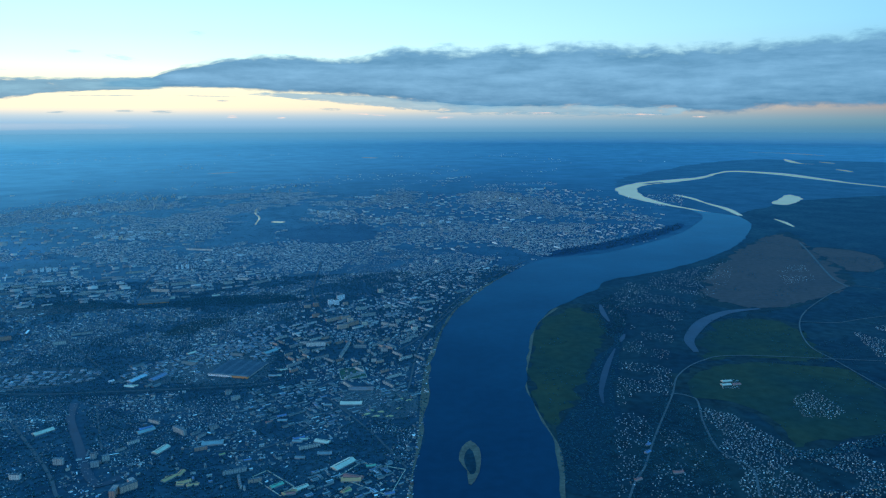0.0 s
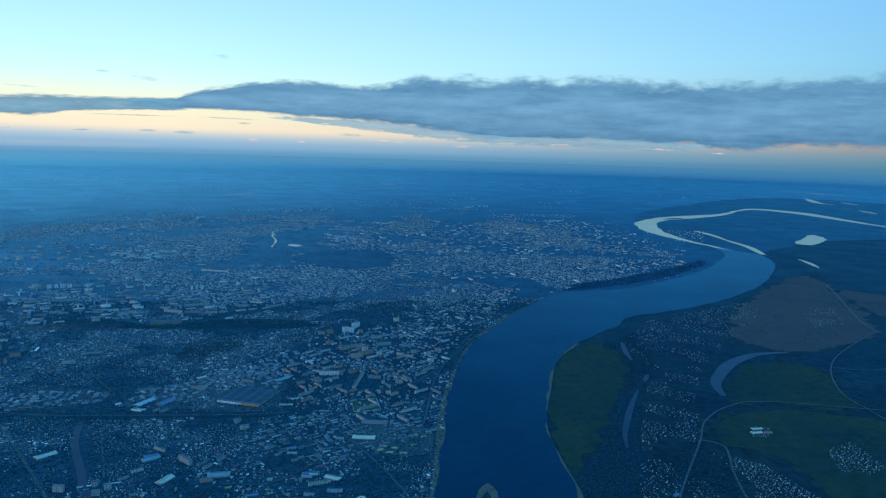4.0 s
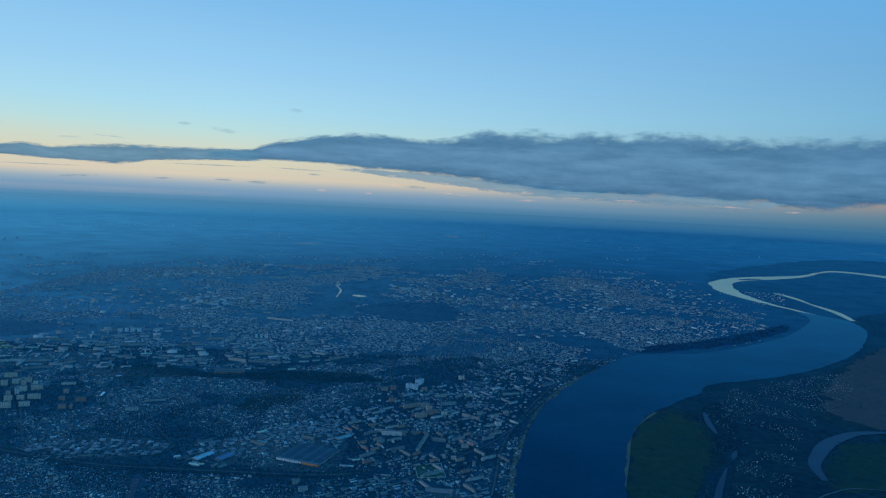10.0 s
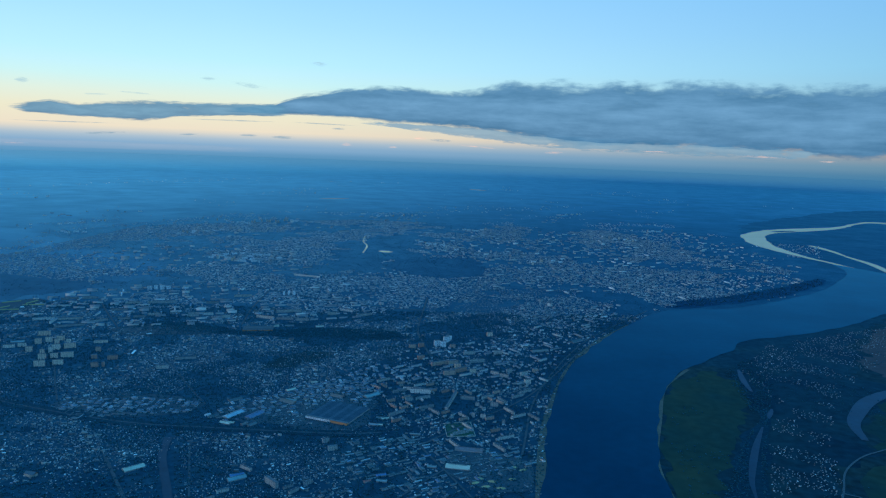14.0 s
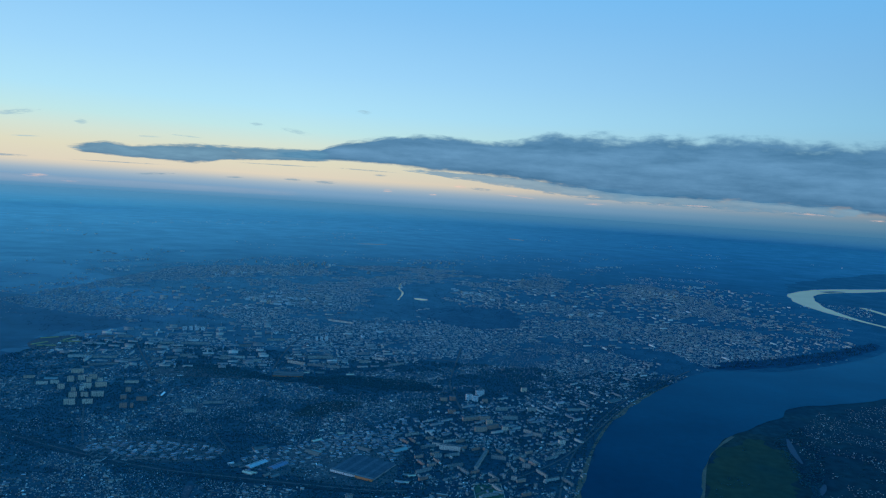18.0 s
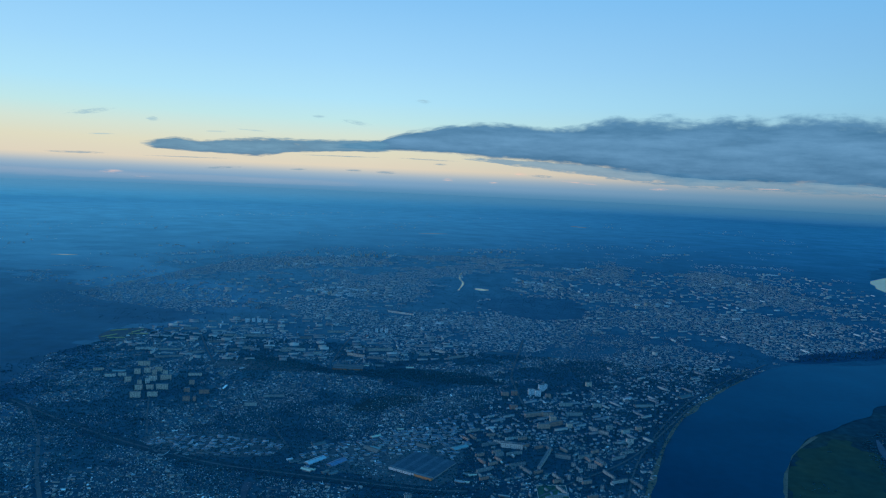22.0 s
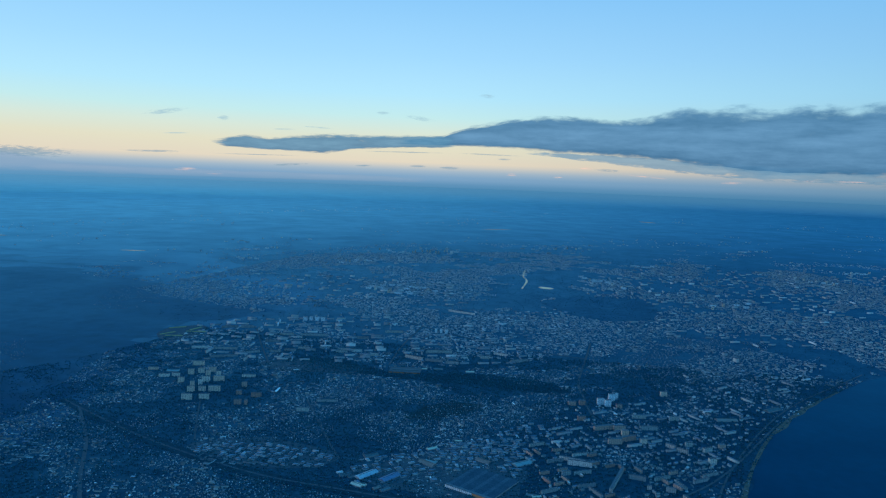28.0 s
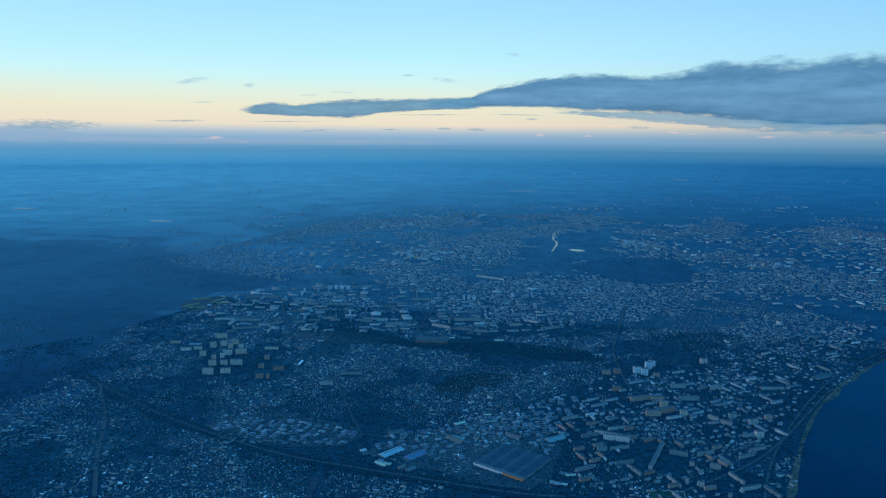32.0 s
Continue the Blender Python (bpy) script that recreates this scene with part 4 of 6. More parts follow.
HALLS["deep_blue_metal"] = ([(-10.7, 98.1, 1.6, 22), (-7.4, 88.8, 1.9, 18), (-32.5, 96.7, 2.1, 25), (5.4, 69.6, 1.4, 12), (-14.8, 82.8, 1.1, 15)], "hall with a bright blue metal roof")
HALLS["red_metal"] = ([(0.3, 74.5, 2.9, -25), (-8.1, 71.8, 1.6, 7), (-12.6, 96.1, 1.1, 34)], "hall with a dark red metal roof")
HALLS["white_metal"] = (HALLS["white_metal"][0] + [(73.8, 100.2, 2.0, 3), (72.7, 98.5, 2.0, 3)], HALLS["white_metal"][1])
HALLS["red_metal"] = (HALLS["red_metal"][0] + [(74.8, 98.5, 1.7, 3), (40.5, 67.6, 1.2, 20), (47.0, 68.5, 1.5, 0)], HALLS["red_metal"][1])
HALLS["deep_blue_metal"] = (HALLS["deep_blue_metal"][0] + [(45.6, 75.2, 1.2, 31), (46.8, 77.6, 1.1, 38)], HALLS["deep_blue_metal"][1])
HALLS["green_metal"] = ([(-9.8, 74.3, 1.9, 32), (3.3, 77.8, 1.4, 4)], "hall with a green metal roof")
HALLS["yellow"] = ([(-0.2, 71.3, 1.1, 27), (-18.8, 85.3, 0.9, 27)], "hall with a yellow roof")
HALLS["orange"] = (HALLS["orange"][0] + [(-24.9, 79.3, 1.6, 30), (-22.9, 77.3, 2.0, 15), (-21.6, 76.5, 1.5, 23), (-23.6, 80.3, 1.7, 73)], HALLS["orange"][1])
for mat, (rows, label) in HALLS.items():
    for x, y, length, angle in rows:
        depth = min(max(length * 0.46, 0.4), 1.6)
        ob = shed("industrial_hall", length, depth, 0.22, mat, label, "halls of the town", bays=1)
        a = radians(angle)
        x, y = x - math.sin(a) * depth / 2, y + math.cos(a) * depth / 2
        ob.matrix_basis = at(x, y, angle)
        KEEP_OUT.append((x, y, length / 2 + 0.15))

# walled yards, and heaps of orange sand
for corners in ([(-13.7, 77.7), (-11.7, 79.3), (-7.6, 74.0), (-9.3, 71.8)], [(-1.6, 75.7), (1.9, 79.5), (8.2, 76.3), (5.3, 69.3)], [(-0.3, 114.2), (4.8, 114.7), (4.2, 121.1), (-0.8, 120.2)]):
    ob = thing("yard_wall", "pale concrete wall round a works yard", "wall", "yard walls")
    for (ax, ay), (bx, by) in zip(corners, corners[1:] + corners[:1]):
        d = Vector((bx - ax, by - ay))
        seg = part("wall", lambda bm: box_faces(bm, 0, d.length - 0.06, -0.03, 0.03, 0, 0.13), M["white_metal"], ob)
        seg.matrix_basis = at(ax, ay, math.degrees(math.atan2(d.y, d.x)))
for k, (x, y) in enumerate([(10.3, 102.6), (11.7, 101.8), (3.7, 96.9), (5.3, 95.8), (6.4, 97.5), (4.4, 98.4), (7.6, 95.4), (9.5, 98.4)]):
    ob = thing("sand_heap", "heap of orange sand in the river yard", "sand heap", "sand heaps")

    def heap(bm):
        bmesh.ops.create_cone(bm, cap_ends=True, segments=9, radius1=0.5, radius2=0.06, depth=0.22)
        for q in bm.verts:
            q.co = Vector((q.co.x * 2.0, q.co.y, q.co.z + 0.11)) * (1 + 0.25 * noise.noise((q.co.x * 3 + k, q.co.y * 3, k)))
    part("mound", heap, M["heap"], ob)
    ob.matrix_basis = at(x, y, 8 + 20 * math.sin(k))

# the great works hall: dark roofs in bays, a pale front with orange ends
(fx, fy, fl, fa), = [(-22.6, 119.3, 8.7, -22)]
works = thing("works_hall", "great factory hall with dark bayed roofs and an orange front", "factory")
fd = 9.0
part("wall", lambda bm: box_faces(bm, -fl / 2, fl / 2, 0.6, fd, 0, 0.35), M["smoke_stack"], works)
front = part("front_building", lambda bm: box_faces(bm, -fl / 2, fl / 2 * 0.2, 0, 0.6, 0, 0.5), M["white"], works, "pale office front of the factory")
part("front_building", lambda bm: box_faces(bm, fl / 2 * 0.2, fl / 2, 0, 0.6, 0, 0.5), M["orange"], works, "orange brick office front of the factory")
part("roof", lambda bm: box_faces(bm, -fl / 2 - 0.03, fl / 2 + 0.03, -0.03, 0.62, 0.5, 0.53), M["flat"], works)
for k in range(12):
    x0, x1 = -fl / 2 + fl * k / 12, -fl / 2 + fl * (k + 1) / 12

    def bay(bm):
        v = [bm.verts.new(p) for p in ((x0, 0.6, 0.35), (x1, 0.6, 0.35), (x1, fd, 0.35), (x0, fd, 0.35), (x0 + 0.2 * (x1 - x0), 0.6, 0.52), (x0 + 0.2 * (x1 - x0), fd, 0.52))]
        for q in ((0, 1, 4), (1, 2, 5, 4), (2, 3, 5), (3, 0, 4, 5)):
            bm.faces.new([v[i] for i in q])
    part("roof_bay", bay, M["dark_metal" if k % 3 else "slate_metal"], works, "dark shed roof bay")
works.matrix_basis = at(fx, fy, fa)
KEEP_OUT.append((fx - math.sin(radians(fa)) * fd / 2, fy + math.cos(radians(fa)) * fd / 2, 6.5))

# the long sports hall by the valley
(lx, ly, ll, la), = [(-51.0, 181.9, 8.0, 9)]
hall = thing("sports_hall", "long low sports hall with a grey roof beside the wooded valley", "hall")
part("wall", lambda bm: box_faces(bm, -ll / 2, ll / 2, 0, 4.5, 0, 0.3), M["orange"], hall)
part("roof", lambda bm: box_faces(bm, -ll / 2 - 0.05, ll / 2 + 0.05, -0.05, 4.55, 0.3, 0.34), M["flat"], hall)
part("roof_light", lambda bm: box_faces(bm, -ll / 2 * 0.85, ll / 2 * 0.85, 1.8, 2.6, 0.34, 0.43), M["metal"], hall)
hall.matrix_basis = at(lx, ly, la)
KEEP_OUT.append((lx, ly + 2, ll / 2 + 0.5))

# yellow market halls round their yard
for x, y, length, angle in [(-130.6, 198.9, 5.1, 66), (-127.2, 196.6, 5.1, 17), (-132.4, 206.7, 5.0, 40), (-126.4, 207.3, 4.8, 78), (-124.1, 203.6, 5.7, 17)]:
    ob = thing("market_hall", "low yellow market hall", "market hall", "market halls")
    part("wall", lambda bm: box_faces(bm, -length / 2, length / 2, 0, 0.5, 0, 0.18), M["yellow"], ob)
    part("roof", lambda bm: gable(bm, -length / 2, length / 2, 0, 0.5, 0.18, 0.1), M["yellow"], ob)
    ob.matrix_basis = at(x, y, angle)


def stack(x, y, h, r):
    """A tall tapered chimney with bands and a cap."""
    ob = thing("smoke_stack", "tall concrete smoke stack of a power station", "smoke stack", "smoke stacks")

    def shaft(bm):
        bmesh.ops.create_cone(bm, cap_ends=True, segments=14, radius1=r, radius2=r * 0.55, depth=h)
        bmesh.ops.translate(bm, verts=bm.verts, vec=(0, 0, h / 2))
    part("shaft", shaft, M["smoke_stack"], ob)

    def rim(bm):
        bmesh.ops.create_cone(bm, cap_ends=True, segments=14, radius1=r * 0.62, radius2=r * 0.62, depth=h * 0.03)
        bmesh.ops.translate(bm, verts=bm.verts, vec=(0, 0, h * 0.985))
    part("rim", rim, M["orange"], ob)
    ob.matrix_basis = at(x, y, 0)


for x, y, length, angle in [(51.5, 393.0, 0.7, 27), (55.9, 390.5, 0.7, 27), (128.2, 421.4, 0.8, 23)]:
    stack(x, y, 3.4, 0.22)

# ---------------------------------------------------------------- town fabric
HOUSES = [  # outline, spacing along and across the street, angle, share kept
    ([(-75.5, 151.6), (-62.1, 163.6), (-46.5, 164.8), (-17.5, 174.6), (-9.7, 167.1), (-24.8, 142.1), (-37.3, 133.2), (-49.2, 131.1), (-57.9, 131.2), (-69.1, 139.6)], 0.95, 1.35, 14, 0.84),
    ([(-97.6, 125.2), (-90.9, 139.8), (-88.3, 146.0), (-70.6, 142.4), (-59.8, 130.6), (-76.1, 127.2), (-84.0, 125.0)], 1.0, 1.5, -8, 0.75),
    ([(-31.7, 186.3), (-24.9, 193.4), (-13.8, 195.7), (-13.2, 186.0), (-27.0, 178.3)], 0.9, 1.2, 5, 0.9),
    ([(-124.2, 126.7), (-107.1, 131.7), (-80.8, 120.7), (-57.4, 113.9), (-41.8, 112.6), (-39.6, 106.9), (-87.8, 93.2)], 1.0, 1.5, 20, 0.62),
    ([(-121.3, 265.6), (-74.2, 293.6), (-26.0, 266.9), (-9.7, 244.2), (-30.4, 237.9), (-80.9, 241.9)], 1.2, 1.9, 10, 0.7),
    ([(-5.9, 223.0), (20.3, 257.6), (53.0, 255.3), (36.3, 211.7), (13.9, 190.3), (-4.2, 199.6)], 1.1, 1.8, 30, 0.7),
    ([(-72.6, 118.5), (-50.0, 114.2), (-42.6, 90.6), (-42.2, 76.9), (-52.2, 76.0)], 1.0, 1.5, 6, 0.55),
    ([(-47.4, 113.7), (-21.6, 109.9), (-17.3, 99.0), (-27.1, 88.0), (-30.0, 83.1), (-37.1, 86.0)], 0.9, 1.25, 2, 0.85),
    ([(0.8, 92.5), (12.0, 95.2), (8.6, 76.5), (5.9, 76.2), (2.9, 81.0)], 0.8, 1.05, 30, 0.85),
    ([(-16.7, 86.2), (-8.2, 86.7), (-1.3, 83.6), (1.8, 76.0), (-9.2, 74.7), (-15.5, 75.7)], 1.0, 1.4, 35, 0.6),
    ([(-34.1, 112.0), (-5.8, 161.5), (5.9, 159.5), (1.8, 124.8), (-5.1, 109.9)], 1.1, 1.7, 18, 0.4),
    ([(-176.5, 220.2), (-199.8, 260.8), (-186.5, 279.9), (-159.2, 247.5), (-165.5, 223.6)], 1.6, 2.4, 12, 0.6),
    ([(-241.1, 412.0), (-220.9, 476.6), (-147.7, 348.1), (-170.7, 320.0)], 2.0, 3.2, 12, 0.55),
    ([(-12.1, 115.1), (-8.5, 140.3), (9.6, 145.5), (22.1, 149.1), (11.1, 121.6)], 1.0, 1.5, 40, 0.5),
    ([(-127.7, 153.0), (-131.7, 185.0), (-110.6, 167.9), (-95.1, 145.8), (-102.8, 133.0)], 1.1, 1.7, 25, 0.5),
    ([(-15.8, 169.1), (7.2, 184.0), (35.2, 206.2), (63.8, 244.0), (35.2, 170.0), (22.1, 149.1), (-8.5, 140.3)], 1.1, 1.6, 38, 0.42),
    ([(-173.5, 172.4), (-162.7, 179.0), (-140.1, 154.1), (-139.3, 140.8)], 1.2, 2.0, 10, 0.5),
    ([(57.9, 115.2), (69.1, 113.3), (62.0, 98.5), (50.4, 83.0), (41.6, 69.3), (37.6, 63.5), (35.7, 63.8), (43.8, 84.1)], 0.9, 1.25, 62, 0.5),
    ([(70.2, 156.9), (90.6, 184.4), (114.6, 197.4), (144.6, 212.1), (122.1, 178.9), (88.7, 145.2), (67.9, 113.5), (59.2, 116.8), (70.0, 138.2)], 1.1, 1.6, 40, 0.38),
    ([(53.4, 87.0), (58.3, 92.3), (61.6, 90.5), (56.7, 79.8), (53.2, 67.3), (49.7, 58.9), (38.7, 60.7)], 0.9, 1.4, 55, 0.45),
    ([(62.1, 90.4), (66.5, 86.0), (67.5, 78.0), (69.0, 71.7), (86.2, 74.8), (86.1, 68.9), (71.6, 55.2), (51.9, 58.5), (54.9, 68.7)], 0.8, 0.95, 47, 0.7),
    ([(80.9, 91.1), (87.8, 94.1), (86.5, 83.8), (81.7, 81.7), (77.5, 83.4)], 0.8, 1.1, 50, 0.8),
    ([(149.5, 196.0), (165.5, 203.1), (151.9, 177.8), (137.1, 172.4)], 1.2, 1.8, 30, 0.7),
    ([(121.3, 124.6), (134.5, 129.5), (123.2, 111.6), (112.1, 104.2)], 0.9, 1.2, 40, 0.8),
    ([(73.3, 101.9), (76.9, 101.3), (74.2, 97.0), (71.1, 97.5)], 0.7, 0.9, 5, 1.0),
]
BLOCKS = [  # outline, spacing, angle, share kept, storeys
    ([(-128.3, 212.1), (-116.8, 233.7), (-81.8, 181.9), (-98.5, 176.9), (-121.2, 188.2)], 4.6, 3.0, 8, 0.7, 5),
    ([(-112.9, 230.2), (-78.7, 261.2), (-57.7, 190.2), (-86.0, 180.6)], 4.4, 3.0, 20, 0.75, 5),
    ([(-66.9, 235.2), (-42.8, 247.1), (-19.2, 209.4), (-22.7, 199.5), (-52.1, 189.6)], 4.4, 3.0, 20, 0.7, 5),
    ([(-10.9, 166.8), (19.4, 185.5), (58.6, 235.8), (61.7, 227.6), (30.5, 162.4), (19.8, 141.3), (11.8, 127.0), (-10.8, 118.8), (-16.1, 138.1)], 3.0, 2.4, 38, 0.5, 4),
    ([(-176.6, 299.7), (-133.1, 342.3), (-72.0, 352.1), (-53.0, 280.8), (-114.1, 250.2)], 6.0, 5.0, 10, 0.65, 6),
    ([(-11.2, 393.0), (36.4, 459.7), (136.3, 465.9), (73.2, 261.4), (51.2, 247.2), (11.7, 259.3), (-6.6, 272.9)], 6.0, 5.5, 18, 0.55, 5),
    ([(-162.4, 416.2), (-104.3, 509.4), (-84.6, 413.3), (-143.8, 377.6)], 8.0, 9.0, 4, 0.8, 9),
    ([(-87.7, 465.0), (-14.2, 528.5), (-16.3, 466.1), (-74.0, 428.2)], 9.0, 10.0, 6, 0.5, 5),
    ([(-105.6, 314.0), (-71.0, 333.8), (-66.2, 300.3), (-91.8, 288.0)], 5.0, 5.0, 8, 0.8, 9),
    ([(-13.6, 147.8), (3.0, 160.0), (23.4, 156.5), (20.7, 129.1), (14.0, 106.6), (-0.8, 109.2)], 3.4, 2.6, 30, 0.5, 4),
    ([(66.1, 277.7), (100.8, 305.8), (156.4, 305.7), (163.8, 285.3), (131.7, 254.1), (102.1, 236.8), (76.9, 229.5)], 4.5, 3.6, 20, 0.8, 4),
    ([(98.6, 437.0), (174.0, 483.7), (183.9, 421.3), (177.6, 323.1), (114.8, 313.1), (73.6, 310.7)], 6.0, 6.0, 18, 0.6, 6),
    ([(-28.3, 86.3), (-17.5, 92.3), (-4.7, 86.1), (-15.1, 72.3), (-21.8, 73.5)], 3.6, 2.8, 12, 0.45, 4),
    ([(-269.5, 459.4), (-250.7, 539.7), (-214.4, 501.5), (-224.4, 417.8)], 9.0, 10.0, 8, 0.5, 5),
    ([(-67.7, 540.0), (-15.2, 573.0), (-15.7, 508.2), (-53.3, 484.0)], 9.0, 12.0, 8, 0.5, 5),
    ([(81.9, 550.1), (99.1, 564.2), (91.5, 523.3), (76.4, 511.1)], 8.0, 9.0, 8, 0.9, 6),
]
SHEDS = [
    ([(-45.0, 120.6), (-41.9, 128.2), (-28.8, 141.0), (-13.8, 145.3), (-13.6, 131.7), (-23.9, 137.1), (-31.5, 126.6), (-33.4, 119.8), (-39.5, 116.1)], 3.0, 1.9, 40, 0.5),
    ([(-74.2, 123.3), (-65.9, 129.4), (-47.8, 127.7), (-47.7, 122.4), (-67.6, 117.3)], 3.2, 1.4, -4, 0.6),
    ([(-117.0, 115.4), (-103.5, 120.7), (-91.6, 109.3), (-103.7, 103.7)], 3.0, 2.0, 12, 0.48),
    ([(-17.8, 112.0), (-5.1, 114.3), (14.4, 109.5), (13.5, 102.6), (-1.1, 95.1), (-6.6, 90.5), (-17.6, 101.4)], 2.6, 1.7, 28, 0.48),
    ([(-10.5, 71.6), (-6.2, 77.4), (2.0, 80.3), (7.0, 78.6), (5.3, 68.9)], 2.4, 1.6, 28, 0.5),
    ([(-50.9, 269.8), (-15.1, 286.7), (-7.5, 222.5), (-22.5, 228.6), (-38.5, 243.9)], 4.0, 2.6, 12, 0.48),
    ([(-33.7, 130.8), (-23.8, 145.0), (-14.2, 157.6), (-10.9, 147.3), (-15.9, 127.8), (-27.3, 119.7)], 2.8, 1.8, 20, 0.48),
]

# blocks of flats: the first three hundred things, the far rest joined
KINDS = [block("apartment_block", 3.3, 0.34, 5, "panel", "five-storey panel-built block of flats with a flat roof", "block of flats", "blocks of flats of the town", 5),
         block("apartment_block", 1.9, 0.36, 5, "brick", "five-storey orange brick block of flats", "block of flats", "blocks of flats of the town", 2),
         block("apartment_block", 0.55, 0.28, 2, "panel", "short low block of flats with a ridged metal roof", "block of flats", "blocks of flats of the town", 0, "ridge"),
         block("apartment_block", 2.6, 0.36, 8, "panel", "nine-storey panel-built block of flats", "block of flats", "blocks of flats of the town", 3),
         block("apartment_block", 0.5, 0.45, 9, "white", "pale nine-storey tower block", "block of flats", "blocks of flats of the town", 1),
         block("apartment_block", 0.75, 0.28, 3, "panel", "low pale building with a ridged metal roof", "block of flats", "blocks of flats of the town", 0, "ridge", notch=False)]
LONG = [3.3, 1.9, 0.55, 2.6, 0.5, 0.75]
RIVERSIDE = [(77.9, 227.0), (102.6, 236.0), (134.3, 257.5), (165.0, 285.0), (171.0, 303.0), (139.4, 277.0), (109.0, 255.0), (83.3, 240.0)]
places = []
for poly, du, dv, angle, keep, storeys in BLOCKS:
    for x, y in plots(poly, du * (0.92 if storeys > 4 else 0.60), dv * (0.86 if storeys > 4 else 0.66), angle, 0.20, keep * (0.85 if storeys > 4 else 0.95), 0.8):
        kind = R.choice((0, 1, 2, 2, 2, 2, 5, 5, 5, 5, 5) if storeys < 5 else (0, 0, 0, 0, 1, 2, 5, 3) if storeys < 7 else (3, 3, 4, 0))
        if inside(np.array([(x, y)]), RIVERSIDE)[0] or (x + 3) ** 2 + (y - 300) ** 2 < 27 ** 2:
            continue
        places.append((y, x, angle + R.choice((0, 0, 90)) + R.uniform(-2, 2), kind))
places.sort()
far_blocks = []
used = set()
for k, (y, x, a, kind) in enumerate(places):
    KEEP_OUT.append((x, y, LONG[kind] / 2 + 0.1)) if k < 700 else None
    if k < 200 or kind not in used:
        if kind not in used:
            used.add(kind)
            KINDS[kind].matrix_basis = at(x, y, a)
        else:
            copy_thing(KINDS[kind], at(x, y, a))
    else:
        far_blocks.append((x, y, a, LONG[kind] * R.uniform(0.7, 1.15), 0.36, (0.46, 0.46, 0.26, 0.80, 0.85, 0.32)[kind] * R.uniform(0.85, 1.1)))

# industrial halls
SHED_KINDS = [shed("industrial_hall", 1.1, 0.42, 0.17, "metal", "grey metal-roofed industrial hall in a yard", "halls of the town"),
              shed("industrial_hall", 0.6, 0.32, 0.15, "metal", "small metal-roofed workshop in a yard", "halls of the town"),
              shed("industrial_hall", 1.0, 0.7, 0.18, "metal", "twin-roofed industrial hall in a yard", "halls of the town", bays=2),
              shed("industrial_hall", 1.5, 0.27, 0.14, "metal", "long narrow warehouse with a metal roof", "halls of the town")]
used = set()
spots = []
for poly, du, dv, angle, keep in SHEDS:
    for x, y in plots(poly, du * 0.56, dv * 0.56, angle, 0.26, keep * 1.15, 0.6):
        spots.append((y, x, angle + R.choice((0, 0, 0, 90)) + R.uniform(-2, 2), R.randrange(4)))
spots.sort()
for k, (y, x, a, kind) in enumerate(spots):
    KEEP_OUT.append((x, y, 0.6))
    if k >= 300 and kind in used:
        far_blocks.append((x, y, a, 1.1, 0.5, 0.2))
    elif kind in used:
        copy_thing(SHED_KINDS[kind], at(x, y, a))
    else:
        used.add(kind)
        SHED_KINDS[kind].matrix_basis = at(x, y, a)


def fast_mesh(name, verts, faces, mats, slots=None):
    """A mesh from arrays: faces all of one size."""
    me = bpy.data.meshes.new(name)
    n, k = faces.shape
    me.vertices.add(len(verts))
    me.vertices.foreach_set("co", np.asarray(verts, np.float32).ravel())
    me.loops.add(n * k)
    me.loops.foreach_set("vertex_index", faces.astype(np.int32).ravel())
    me.polygons.add(n)
    me.polygons.foreach_set("loop_start", np.arange(0, n * k, k, dtype=np.int32))
    for m in mats:
        me.materials.append(m)
    if slots is not None:
        me.polygons.foreach_set("material_index", slots.astype(np.int32))
    me.update(calc_edges=True)
    me.validate()
    return new(name, me)


def spread(base, x, y, a, sx, sy, sz, z=0.02):
    """Copies of base points, each scaled, turned and placed."""
    c, s = np.cos(a)[:, None], np.sin(a)[:, None]
    u, v, w = base[None, :, 0] * sx[:, None], base[None, :, 1] * sy[:, None], base[None, :, 2] * sz[:, None]
    return np.stack([x[:, None] + c * u - s * v, y[:, None] + s * u + c * v, z + w], 2).reshape(-1, 3)


BOX = np.array([(x, y, z) for z in (0, 1) for x, y in ((-.5, -.5), (.5, -.5), (.5, .5), (-.5, .5))], float)
BOX_SIDES = np.array([(0, 1, 5, 4), (1, 2, 6, 5), (2, 3, 7, 6), (3, 0, 4, 7)])
ROOF = np.array([(-.54, -.56, 0), (.54, -.56, 0), (.54, .56, 0), (-.54, .56, 0), (-.54, 0, 1), (.54, 0, 1)], float)
ROOF_FACES = np.array([(0, 1, 5, 4), (2, 3, 4, 5), (1, 2, 5, 5), (3, 0, 4, 4)])


def many(base, faces, n):
    return (faces[None] + (np.arange(n) * len(base))[:, None, None]).reshape(-1, faces.shape[1])


